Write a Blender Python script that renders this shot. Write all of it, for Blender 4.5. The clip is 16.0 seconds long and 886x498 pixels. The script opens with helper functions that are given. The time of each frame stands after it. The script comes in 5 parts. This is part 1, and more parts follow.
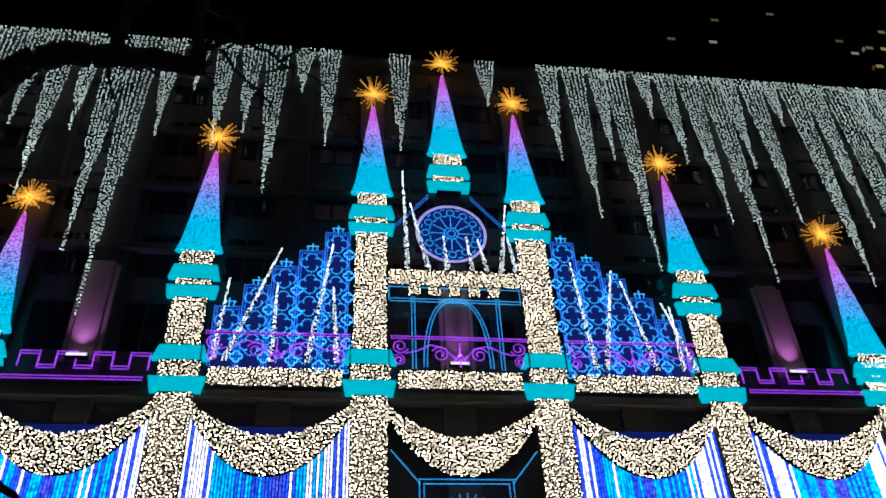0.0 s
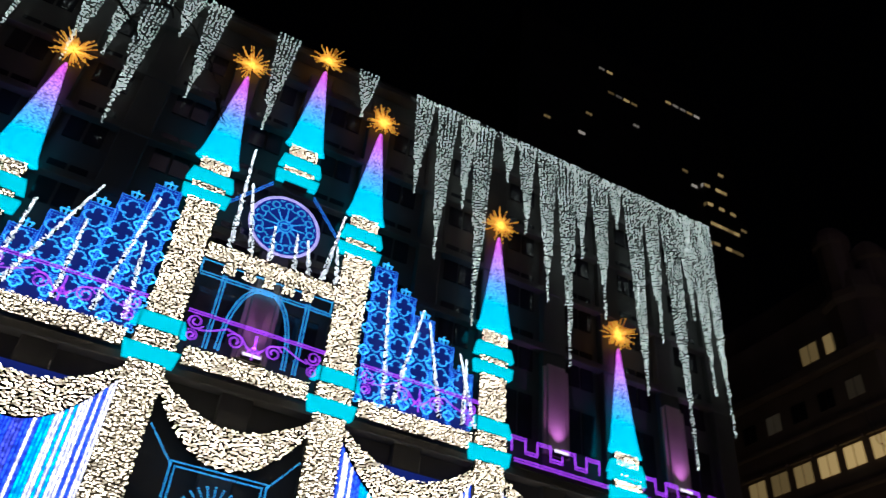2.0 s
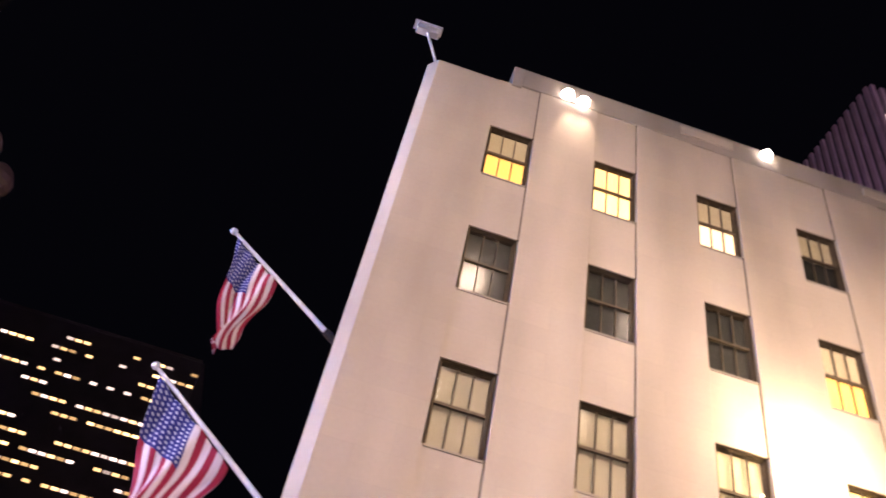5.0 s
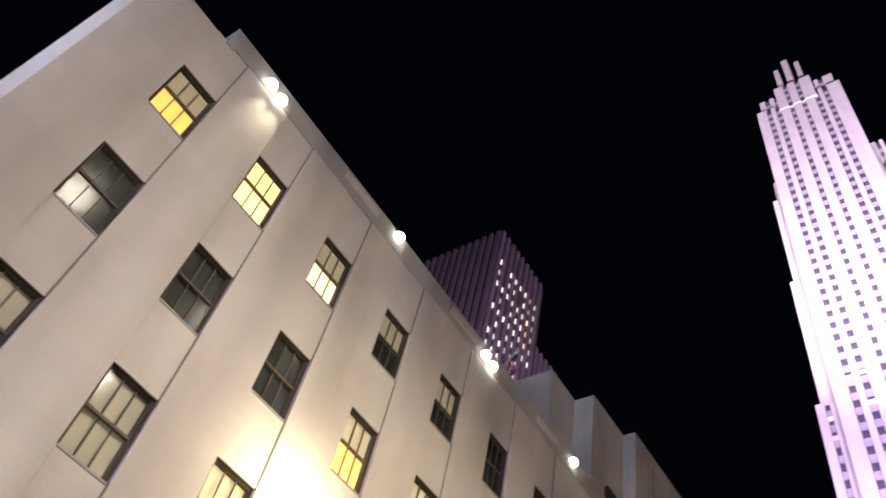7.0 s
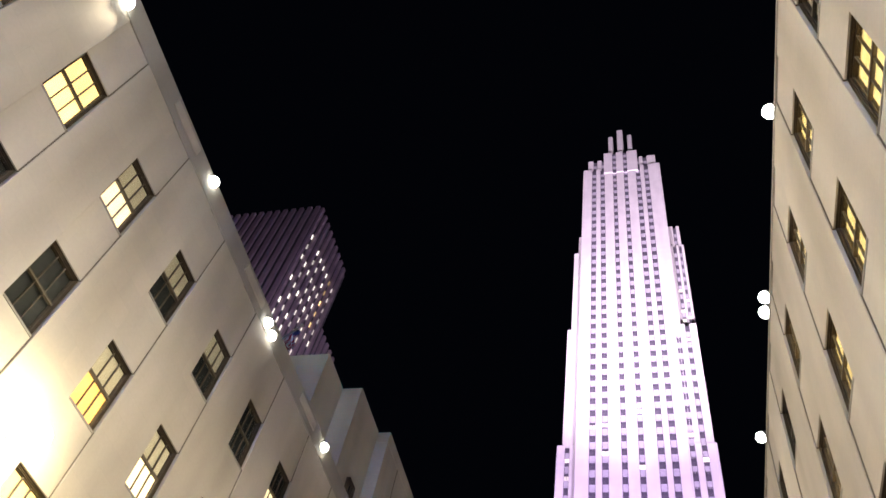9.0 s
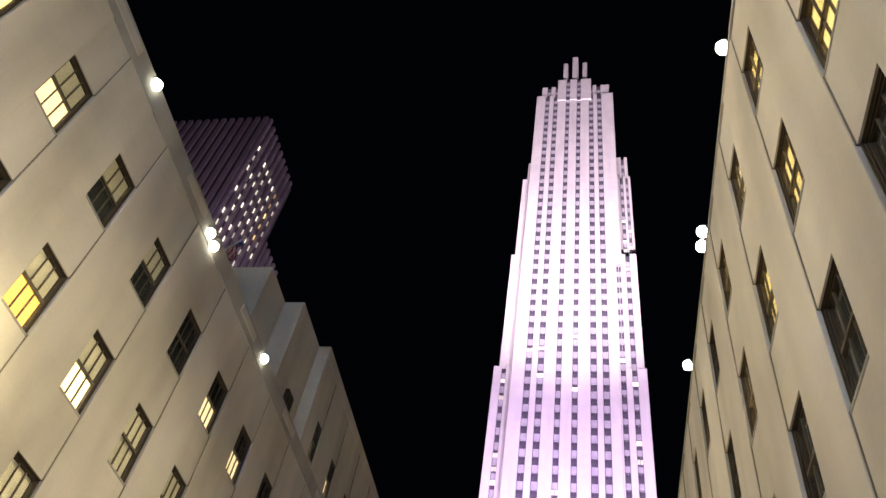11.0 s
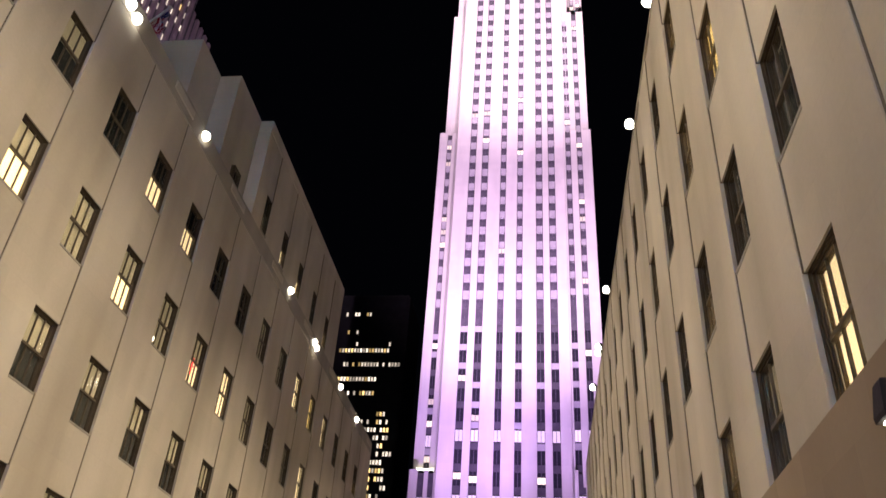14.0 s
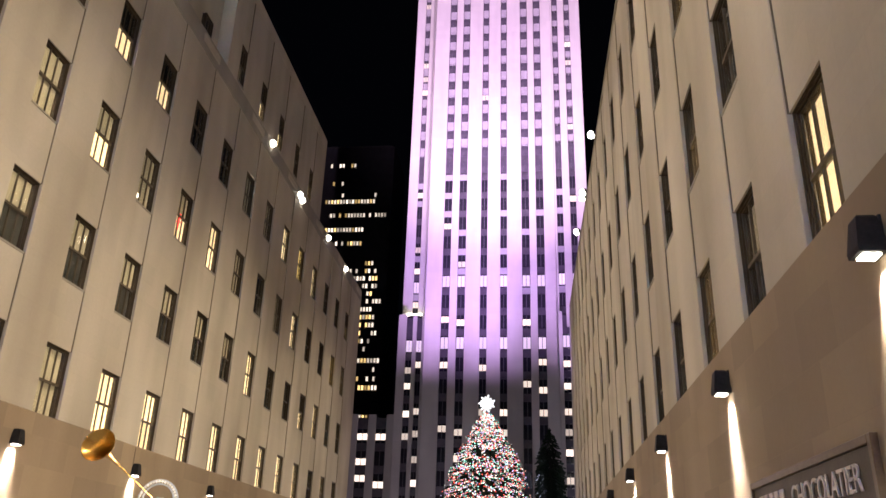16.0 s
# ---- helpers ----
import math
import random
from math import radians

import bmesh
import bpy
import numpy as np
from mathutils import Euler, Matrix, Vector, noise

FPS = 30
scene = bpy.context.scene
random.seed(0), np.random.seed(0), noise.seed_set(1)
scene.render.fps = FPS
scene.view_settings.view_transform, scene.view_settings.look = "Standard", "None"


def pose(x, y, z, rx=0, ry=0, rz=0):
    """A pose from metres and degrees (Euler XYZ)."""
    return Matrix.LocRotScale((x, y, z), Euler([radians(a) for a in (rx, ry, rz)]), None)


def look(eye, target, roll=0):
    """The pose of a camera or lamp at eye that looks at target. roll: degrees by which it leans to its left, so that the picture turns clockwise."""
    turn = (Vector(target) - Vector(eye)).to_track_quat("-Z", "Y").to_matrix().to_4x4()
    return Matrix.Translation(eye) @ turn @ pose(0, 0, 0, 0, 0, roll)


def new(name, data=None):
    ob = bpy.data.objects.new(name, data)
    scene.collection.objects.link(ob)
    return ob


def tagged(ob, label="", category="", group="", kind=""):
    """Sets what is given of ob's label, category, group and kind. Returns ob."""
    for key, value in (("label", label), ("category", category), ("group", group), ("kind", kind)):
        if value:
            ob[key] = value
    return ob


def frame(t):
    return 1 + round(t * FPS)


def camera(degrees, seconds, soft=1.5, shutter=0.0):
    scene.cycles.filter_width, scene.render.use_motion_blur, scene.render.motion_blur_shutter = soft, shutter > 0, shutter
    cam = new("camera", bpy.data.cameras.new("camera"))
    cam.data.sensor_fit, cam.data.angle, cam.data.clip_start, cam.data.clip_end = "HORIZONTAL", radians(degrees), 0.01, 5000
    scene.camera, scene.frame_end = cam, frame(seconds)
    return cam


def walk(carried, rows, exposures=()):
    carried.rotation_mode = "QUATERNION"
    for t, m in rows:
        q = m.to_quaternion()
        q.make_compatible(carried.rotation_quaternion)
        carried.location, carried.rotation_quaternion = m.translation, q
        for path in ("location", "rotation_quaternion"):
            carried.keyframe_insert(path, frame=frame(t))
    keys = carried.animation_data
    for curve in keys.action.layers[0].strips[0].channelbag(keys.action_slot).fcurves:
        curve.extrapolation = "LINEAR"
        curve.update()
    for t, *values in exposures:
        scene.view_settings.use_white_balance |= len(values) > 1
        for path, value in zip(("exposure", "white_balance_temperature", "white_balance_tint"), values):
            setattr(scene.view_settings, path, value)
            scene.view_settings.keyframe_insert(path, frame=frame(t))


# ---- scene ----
# ---------------------------------------------------------------- camera
cam = camera(58.4, 16.0, soft=1.5, shutter=0.28)
EYE = (0.0, 0.0, 1.6)
REACH = 0.27   # the camera is held this far in front of the one who turns
# seconds, yaw, pitch, roll
TURNS = [
    (0, 170.86, 36.38, -3.02),
    (0.5, 168.59, 36.73, -1.70),
    (1, 165.56, 36.85, 0.11),
    (1.5, 161.29, 36.94, 2.93),
    (2, 155.74, 37.89, 5.79),
    (2.5, 147.12, 39.85, 7.55),
    (3, 134.66, 40.71, 8.87),
    (3.5, 119.04, 40.46, 9.65),
    (4, 104.79, 40.94, 10.53),
    (4.5, 94.26, 42.06, 12.12),
    (5, 83.94, 43.70, 13.65),
    (7.3, 42.19, 52.02, 16.68),
    (7.5, 39.41, 52.49, 16.66),
    (8, 33.41, 53.49, 16.42),
    (8.5, 28.52, 54.01, 16.05),
    (9, 24.98, 53.97, 15.58),
    (11.5, 15.21, 47.17, 10.52),
    (12, 13.56, 44.71, 8.80),
    (12.5, 12.16, 41.98, 7.52),
    (13, 10.90, 39.18, 6.29),
    (13.5, 9.73, 36.27, 5.13),
    (14, 8.67, 33.34, 4.13),
    (14.5, 7.98, 30.43, 3.27),
    (15, 7.44, 27.50, 2.65),
    (15.5, 7.07, 24.73, 2.16),
    (16, 6.81, 22.55, 1.85),
]
walk(cam, [(t, pose(EYE[0] - REACH * math.sin(radians(w)), EYE[1] + REACH * math.cos(radians(w)), EYE[2], 90 + p, 0, w) @ pose(0, 0, 0, 0, 0, r)) for t, w, p, r in TURNS],
     exposures=[(0, -3.0, 6200, 8), (0.5, -2.8, 6200, 8), (1.5, -2.65, 6200, 8), (2.7, -2.3, 6300, 10), (3.5, -2.35, 6500, 14), (3.9, -1.35, 7000, 38), (4.4, 0.1, 7300, 46), (5.0, 0.8, 7250, 36),
                (7.3, 0.38, 6050, 13), (9.0, 0.36, 6150, 8), (11.3, 0.1, 6650, 1), (12.2, 0.02, 6950, 3), (13.5, -0.05, 6950, 11), (16.0, 0.0, 6850, 14)])

# ---------------------------------------------------------------- night sky
world = bpy.data.worlds.new("night")
scene.world = world
world.use_nodes = True
bg = world.node_tree.nodes["Background"]
bg.inputs[0].default_value = (0.010, 0.012, 0.022, 1)
bg.inputs[1].default_value = 0.06


def lamp(kind, name, at, target, watts, colour, size=0.3, angle=120, blend=0.6):
    d = bpy.data.lights.new(name, kind)
    d.energy, d.color, d.shadow_soft_size = watts, colour, size
    if kind == "SPOT":
        d.spot_size, d.spot_blend = radians(angle), blend
    ob = new(name, d)
    ob.matrix_world = look(at, target)
    return ob


# ---------------------------------------------------------------- materials
def base_mat(name):
    m = bpy.data.materials.new(name)
    m.use_nodes = True
    n = m.node_tree
    return m, n, n.nodes["Principled BSDF"]


def node(n, kind, **inputs):
    k = n.nodes.new(kind)
    for key, v in inputs.items():
        k.inputs[key.replace("_", " ")].default_value = v
    return k


def surface(name, c1, c2, scale=3.0, rough=0.7, bump=0.15, metal=0.0, fine=40.0, spread=0.25, streak=False, soft=6.0):
    """Two scales of noise between two colours, with fine relief."""
    m, n, b = base_mat(name)
    co = n.nodes.new("ShaderNodeTexCoord")
    src = co.outputs["Object"]
    if streak:
        mp = n.nodes.new("ShaderNodeMapping")
        mp.inputs["Scale"].default_value = (1, 1, 0.3)
        n.links.new(src, mp.inputs[0])
        src2 = mp.outputs[0]
    else:
        src2 = src
    big = node(n, "ShaderNodeTexNoise", Scale=scale, Detail=soft, Roughness=0.5 if streak else 0.6)
    n.links.new(src2, big.inputs["Vector"])
    small = node(n, "ShaderNodeTexNoise", Scale=fine, Detail=3.0)
    n.links.new(src, small.inputs["Vector"])
    ramp = n.nodes.new("ShaderNodeValToRGB")
    ramp.color_ramp.elements[0].position, ramp.color_ramp.elements[1].position = 0.5 - spread, 0.5 + spread
    ramp.color_ramp.elements[0].color, ramp.color_ramp.elements[1].color = (*c1, 1), (*c2, 1)
    n.links.new(big.outputs[0], ramp.inputs[0])
    mix = n.nodes.new("ShaderNodeMix")
    mix.data_type, mix.blend_type = "RGBA", "OVERLAY"
    mix.inputs[0].default_value = 0.05 if streak else 0.12
    n.links.new(ramp.outputs[0], mix.inputs[6])
    n.links.new(small.outputs[0], mix.inputs[7])
    n.links.new(mix.outputs[2], b.inputs["Base Color"])
    bp = node(n, "ShaderNodeBump", Strength=bump, Distance=0.02)
    n.links.new(small.outputs[0], bp.inputs["Height"])
    n.links.new(bp.outputs[0], b.inputs["Normal"])
    b.inputs["Roughness"].default_value, b.inputs["Metallic"].default_value = rough, metal
    return m


def stone_mat(name, c1, c2, course=0.73, length=1.5, tone=0.05):
    """Ashlar limestone: faint tone from block to block, hairline joints, rain streaks."""
    m = surface(name, c1, c2, scale=0.35, rough=0.8, bump=0.006, fine=9.0, spread=0.28, streak=True, soft=2.5)
    n = m.node_tree
    b = n.nodes["Principled BSDF"]
    co = n.nodes.new("ShaderNodeTexCoord")
    sep = n.nodes.new("ShaderNodeSeparateXYZ")
    n.links.new(co.outputs["Object"], sep.inputs[0])
    add = n.nodes.new("ShaderNodeMath")
    n.links.new(sep.outputs[0], add.inputs[0])
    n.links.new(sep.outputs[1], add.inputs[1])
    com = n.nodes.new("ShaderNodeCombineXYZ")
    n.links.new(add.outputs[0], com.inputs[0])
    n.links.new(sep.outputs[2], com.inputs[1])
    br = node(n, "ShaderNodeTexBrick", Scale=1.0, Mortar_Size=0.006, Brick_Width=length, Row_Height=course,
              Color1=(1 - tone, 0.995 - tone, 0.99 - tone, 1), Color2=(1.0, 0.99, 0.97, 1), Mortar=(0.93, 0.92, 0.90, 1))
    n.links.new(com.outputs[0], br.inputs["Vector"])
    mix = n.nodes.new("ShaderNodeMix")
    mix.data_type, mix.blend_type = "RGBA", "MULTIPLY"
    mix.inputs[0].default_value = 1.0
    old = b.inputs["Base Color"].links[0].from_socket
    n.links.new(old, mix.inputs[6])
    n.links.new(br.outputs["Color"], mix.inputs[7])
    n.links.new(mix.outputs[2], b.inputs["Base Color"])
    return m


def glow(name, colour, strength, vary=0.0, per_object=False, sample=False, grain=0.0, depth=1.0):
    """Something that gives off light; vary: spread of brightness from bulb to bulb."""
    m, n, b = base_mat(name)
    b.inputs["Base Color"].default_value = (*[0.3 * c for c in colour], 1)
    b.inputs["Emission Color"].default_value = (*colour, 1)
    b.inputs["Emission Strength"].default_value = strength
    src = None
    if vary:
        if per_object:
            src = n.nodes.new("ShaderNodeObjectInfo").outputs["Random"]
        else:
            src = n.nodes.new("ShaderNodeNewGeometry").outputs["Random Per Island"]
        mr = n.nodes.new("ShaderNodeMapRange")
        mr.inputs["To Min"].default_value, mr.inputs["To Max"].default_value = strength * (1 - vary), strength * (1 + vary)
        if vary > 0.7:
            pw = n.nodes.new("ShaderNodeMath")
            pw.operation = "POWER"
            pw.inputs[1].default_value = 1.4
            n.links.new(src, pw.inputs[0])
            src = pw.outputs[0]
        n.links.new(src, mr.inputs[0])
        src = mr.outputs[0]
        n.links.new(src, b.inputs["Emission Strength"])
    if grain:
        co = n.nodes.new("ShaderNodeTexCoord")
        vo = node(n, "ShaderNodeTexVoronoi", Scale=grain)
        n.links.new(co.outputs["Object"], vo.inputs["Vector"])
        mr = n.nodes.new("ShaderNodeMapRange")
        mr.inputs["From Min"].default_value, mr.inputs["From Max"].default_value = 0.1, 0.75
        mr.inputs["To Min"].default_value, mr.inputs["To Max"].default_value = strength * (1 + 0.35 * depth), strength * (1 - 0.7 * depth)
        n.links.new(vo.outputs["Distance"], mr.inputs[0])
        n.links.new(mr.outputs[0], b.inputs["Emission Strength"])
    if not sample:
        m.cycles.emission_sampling = "NONE"
    return m


def cone_mat():
    """Spire of coloured lamps: cyan at the eaves, blue, then violet-pink at the tip, in rows of scales."""
    m, n, b = base_mat("spire_lights")
    co = n.nodes.new("ShaderNodeTexCoord")
    sep = n.nodes.new("ShaderNodeSeparateXYZ")
    n.links.new(co.outputs["Object"], sep.inputs[0])
    mr = n.nodes.new("ShaderNodeMapRange")
    mr.inputs["From Max"].default_value = 7.0
    n.links.new(sep.outputs[2], mr.inputs[0])
    ramp = n.nodes.new("ShaderNodeValToRGB")
    e = ramp.color_ramp.elements
    e[0].color, e[1].color = (0.0, 0.50, 0.72, 1), (0.60, 0.09, 0.66, 1)
    e[1].position = 0.92
    for p, c in ((0.26, (0.0, 0.45, 0.75, 1)), (0.48, (0.10, 0.30, 0.85, 1)), (0.66, (0.36, 0.22, 0.80, 1))):
        k = e.new(p)
        k.color = c
    n.links.new(mr.outputs[0], ramp.inputs[0])
    n.links.new(ramp.outputs[0], b.inputs["Emission Color"])
    mp = n.nodes.new("ShaderNodeMapping")
    mp.inputs["Scale"].default_value = (9, 9, 11)
    n.links.new(co.outputs["Object"], mp.inputs[0])
    vo = node(n, "ShaderNodeTexVoronoi", Scale=1.0)
    n.links.new(mp.outputs[0], vo.inputs["Vector"])
    st = n.nodes.new("ShaderNodeMapRange")
    st.inputs["From Min"].default_value, st.inputs["From Max"].default_value = 0.15, 0.8
    st.inputs["To Min"].default_value, st.inputs["To Max"].default_value = 14.8, 3.0
    n.links.new(vo.outputs["Distance"], st.inputs[0])
    n.links.new(st.outputs[0], b.inputs["Emission Strength"])
    b.inputs["Base Color"].default_value = (0.05, 0.1, 0.2, 1)
    m.cycles.emission_sampling = "NONE"
    return m


def glass_mat(name, tint, rough=0.06):
    m, n, b = base_mat(name)
    b.inputs["Base Color"].default_value = (*tint, 1)
    b.inputs["Roughness"].default_value = rough
    b.inputs["Transmission Weight"].default_value = 1.0
    b.inputs["IOR"].default_value = 1.45
    return m


def blind_mat(name, colour, strength):
    """A window blind or curtain lit from the room behind: soft folds and unevenness."""
    m, n, b = base_mat(name)
    co = n.nodes.new("ShaderNodeTexCoord")
    mp = n.nodes.new("ShaderNodeMapping")
    mp.inputs["Scale"].default_value = (3, 6, 0.7)
    n.links.new(co.outputs["Object"], mp.inputs[0])
    no = node(n, "ShaderNodeTexNoise", Scale=1.0, Detail=2.0)
    n.links.new(mp.outputs[0], no.inputs["Vector"])
    inf = n.nodes.new("ShaderNodeObjectInfo")
    ad = n.nodes.new("ShaderNodeMath")
    n.links.new(no.outputs[0], ad.inputs[0])
    n.links.new(inf.outputs["Random"], ad.inputs[1])
    mr = n.nodes.new("ShaderNodeMapRange")
    mr.inputs["From Min"].default_value, mr.inputs["From Max"].default_value = 0.3, 1.5
    mr.inputs["To Min"].default_value, mr.inputs["To Max"].default_value = strength * 0.6, strength * 1.4
    n.links.new(ad.outputs[0], mr.inputs[0])
    n.links.new(mr.outputs[0], b.inputs["Emission Strength"])
    b.inputs["Emission Color"].default_value = (*colour, 1)
    b.inputs["Base Color"].default_value = (*[0.7 * c for c in colour], 1)
    b.inputs["Roughness"].default_value = 0.9
    m.cycles.emission_sampling = "NONE"
    return m


def flag_mat():
    """Thirteen stripes and a starred blue canton, by the cloth's own coordinates."""
    m, n, b = base_mat("flag_cloth")
    uv = n.nodes.new("ShaderNodeUVMap")
    sep = n.nodes.new("ShaderNodeSeparateXYZ")
    n.links.new(uv.outputs[0], sep.inputs[0])

    def math(op, a, v):
        k = n.nodes.new("ShaderNodeMath")
        k.operation = op
        n.links.new(a, k.inputs[0])
        if hasattr(v, "is_output"):
            n.links.new(v, k.inputs[1])
        else:
            k.inputs[1].default_value = v
        return k.outputs[0]
    stripe = math("LESS_THAN", math("FRACT", math("MULTIPLY", sep.outputs[0], 6.5), 0), 0.5)
    canton = math("MULTIPLY", math("LESS_THAN", sep.outputs[0], 0.538), math("LESS_THAN", sep.outputs[1], 0.4))
    mp = n.nodes.new("ShaderNodeMapping")
    mp.inputs["Scale"].default_value = (16, 27, 1)
    n.links.new(uv.outputs[0], mp.inputs[0])
    vo = node(n, "ShaderNodeTexVoronoi", Scale=1.0, Randomness=0.0)
    n.links.new(mp.outputs[0], vo.inputs["Vector"])
    star = math("LESS_THAN", vo.outputs["Distance"], 0.26)

    def mix(f, a, c):
        k = n.nodes.new("ShaderNodeMix")
        k.data_type = "RGBA"
        n.links.new(f, k.inputs[0])
        for i, v in ((6, a), (7, c)):
            if hasattr(v, "is_output"):
                n.links.new(v, k.inputs[i])
            else:
                k.inputs[i].default_value = v
        return k.outputs[2]
    bars = mix(stripe, (0.66, 0.60, 0.63, 1), (0.30, 0.010, 0.04, 1))
    field = mix(star, (0.012, 0.018, 0.16, 1), (0.45, 0.47, 0.62, 1))
    n.links.new(mix(canton, bars, field), b.inputs["Base Color"])
    b.inputs["Roughness"].default_value = 0.85
    return m


LIME = stone_mat("limestone", (0.31, 0.262, 0.20), (0.63, 0.57, 0.475))
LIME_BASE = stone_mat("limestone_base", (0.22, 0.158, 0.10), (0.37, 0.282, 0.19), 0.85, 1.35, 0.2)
LIME_DARK = stone_mat("parapet_stone", (0.20, 0.18, 0.15), (0.44, 0.40, 0.34))
TOWER_STONE = stone_mat("tower_limestone", (0.47, 0.45, 0.43), (0.58, 0.56, 0.53), 1.2, 3.0)
GREY_STONE = stone_mat("dark_grey_stone", (0.06, 0.06, 0.06), (0.11, 0.11, 0.105), 0.9, 1.8)
BROWN_STONE = stone_mat("brown_stone", (0.20, 0.15, 0.12), (0.30, 0.24, 0.19))
DARK_WALL = surface("dark_cladding", (0.03, 0.03, 0.035), (0.06, 0.06, 0.065), scale=0.3, rough=0.6)
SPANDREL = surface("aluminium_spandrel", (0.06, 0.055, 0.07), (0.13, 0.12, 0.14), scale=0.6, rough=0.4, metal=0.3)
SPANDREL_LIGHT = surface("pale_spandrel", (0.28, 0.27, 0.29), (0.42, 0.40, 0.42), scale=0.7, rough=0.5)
PINK_WALL = surface("purplish_granite", (0.20, 0.15, 0.17), (0.28, 0.22, 0.24), scale=0.3, rough=0.7)
# brown for the wall joint and for shade painted along the pier edges
SHADE_AND_JOINT = surface("stained_pier_edge", (0.085, 0.064, 0.042), (0.15, 0.118, 0.082), scale=2, rough=0.8)
ASPHALT = surface("asphalt", (0.035, 0.035, 0.037), (0.06, 0.06, 0.06), scale=1.5, rough=0.85, bump=0.4, fine=120)
PAVING = surface("granite_paving", (0.22, 0.21, 0.20), (0.32, 0.31, 0.29), scale=1.2, rough=0.75, bump=0.2, fine=80)
ROOFING = surface("roof_felt", (0.05, 0.05, 0.05), (0.09, 0.09, 0.09), scale=1.0, rough=0.9)
BRONZE = surface("dark_bronze", (0.05, 0.035, 0.020), (0.09, 0.064, 0.038), scale=6, rough=0.6, metal=0.2)
FRAME = surface("window_frame_paint", (0.075, 0.058, 0.038), (0.12, 0.093, 0.064), scale=8, rough=0.5)
BLACK = surface("black_metal", (0.010, 0.009, 0.009), (0.024, 0.022, 0.021), scale=10, rough=0.6, metal=0.1)
STEEL = surface("white_metal", (0.55, 0.55, 0.56), (0.72, 0.72, 0.74), scale=6, rough=0.35, metal=0.2)
BRASS = surface("polished_brass", (0.62, 0.36, 0.09), (0.80, 0.50, 0.16), scale=5, rough=0.25, metal=0.95)
BARK = surface("bark", (0.012, 0.010, 0.008), (0.028, 0.024, 0.020), scale=9, rough=0.95, bump=0.8, fine=60)
NEEDLES = surface("fir_needles", (0.006, 0.015, 0.007), (0.014, 0.032, 0.014), scale=4, rough=0.8)
BOARD = surface("black_backing_mesh", (0.012, 0.011, 0.010), (0.035, 0.030, 0.022), scale=3, rough=0.9)
for m in (BRONZE, FRAME, BLACK, NEEDLES):
    m.node_tree.nodes["Principled BSDF"].inputs["Specular IOR Level"].default_value = 0.15
GLASS = glass_mat("window_glass", (0.96, 0.98, 0.97))
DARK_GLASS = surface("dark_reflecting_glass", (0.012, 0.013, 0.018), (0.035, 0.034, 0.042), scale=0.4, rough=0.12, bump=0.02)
# paler copy: the floodlit grey of the panes is put into the colour
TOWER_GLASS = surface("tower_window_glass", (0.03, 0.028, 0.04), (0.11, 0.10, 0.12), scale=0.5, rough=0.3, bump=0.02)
# near-black sheet that stands in for the shade inside unlit rooms
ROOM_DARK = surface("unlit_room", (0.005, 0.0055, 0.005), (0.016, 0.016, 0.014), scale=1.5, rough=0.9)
SHADE_GREY = blind_mat("dim_blind", (0.66, 0.56, 0.38), 0.085)
SHADE_DIM = blind_mat("drawn_grey_blind", (0.46, 0.41, 0.31), 0.03)
ROOM_WARM = blind_mat("warm_lit_room", (1.0, 0.70, 0.25), 1.4)
ROOM_CREAM = blind_mat("cream_lit_room", (1.0, 0.77, 0.43), 1.6)
ROOM_AMBER = blind_mat("amber_lit_room", (1.0, 0.55, 0.12), 1.1)
FAR_WINDOW = glow("far_lit_window", (1.0, 0.68, 0.27), 1.5, 0.75, per_object=True)
FAR_WHITE = glow("far_white_window", (1.0, 0.88, 0.75), 1.1, 0.7, per_object=True)
TOWER_LIT = glow("tower_lit_window", (1.0, 0.85, 0.76), 1.1, 0.6, per_object=True)
TOWER_PALE = glow("tower_pale_blind", (0.92, 0.74, 1.0), 0.85, 0.25, per_object=True)
LENS = glow("floodlight_lens", (1.0, 0.97, 0.86), 14.0)
GOLD_LED = glow("champagne_bulbs", (1.0, 0.84, 0.62), 40, 0.93)
ICE_LED = glow("cold_white_bulbs", (0.84, 1.0, 0.93), 16.5, 0.9)
BLUE_LED = glow("blue_bulbs", (0.03, 0.22, 1.0), 20, 0.4)
CYAN_LED = glow("sky_blue_bulbs", (0.04, 0.42, 1.0), 16.8, 0.4)
PURPLE_LED = glow("purple_bulbs", (0.36, 0.05, 0.85), 12.8, 0.4)
LILAC_LED = glow("lilac_bulbs", (0.52, 0.45, 1.0), 10.4, 0.3)
WHITE_LED = glow("white_bulbs", (0.85, 0.92, 1.0), 20, 0.6)
STAR_LED = glow("amber_star_bulbs", (1.0, 0.42, 0.05), 17.6, 0.5)
AQUA = glow("aqua_light_panel", (0.0, 0.56, 0.72), 7.6, grain=9.0, depth=0.4)
CURTAINS = [glow("curtain_blue", (0.02, 0.08, 0.95), 16, grain=6), glow("curtain_azure", (0.0, 0.42, 1.0), 18, grain=6),
            glow("curtain_indigo", (0.07, 0.10, 0.90), 13, grain=6), glow("curtain_white", (0.80, 0.80, 1.0), 26, grain=6)]
SPIRE = cone_mat()
FLAG = flag_mat()
# blue glow among the bulbs, painted in as emitting panels behind them
BLUE_VEIL = glow("blue_glow_panel", (0.01, 0.03, 0.30), 2.4)


# ---------------------------------------------------------------- building helpers
def part(name, bm, material, parent=None, label=""):
    me = bpy.data.meshes.new(name)
    bm.to_mesh(me)
    bm.free()
    me.materials.append(material)
    ob = new(name, me)
    ob.parent = parent
    if label:
        ob["label"] = label
    return ob


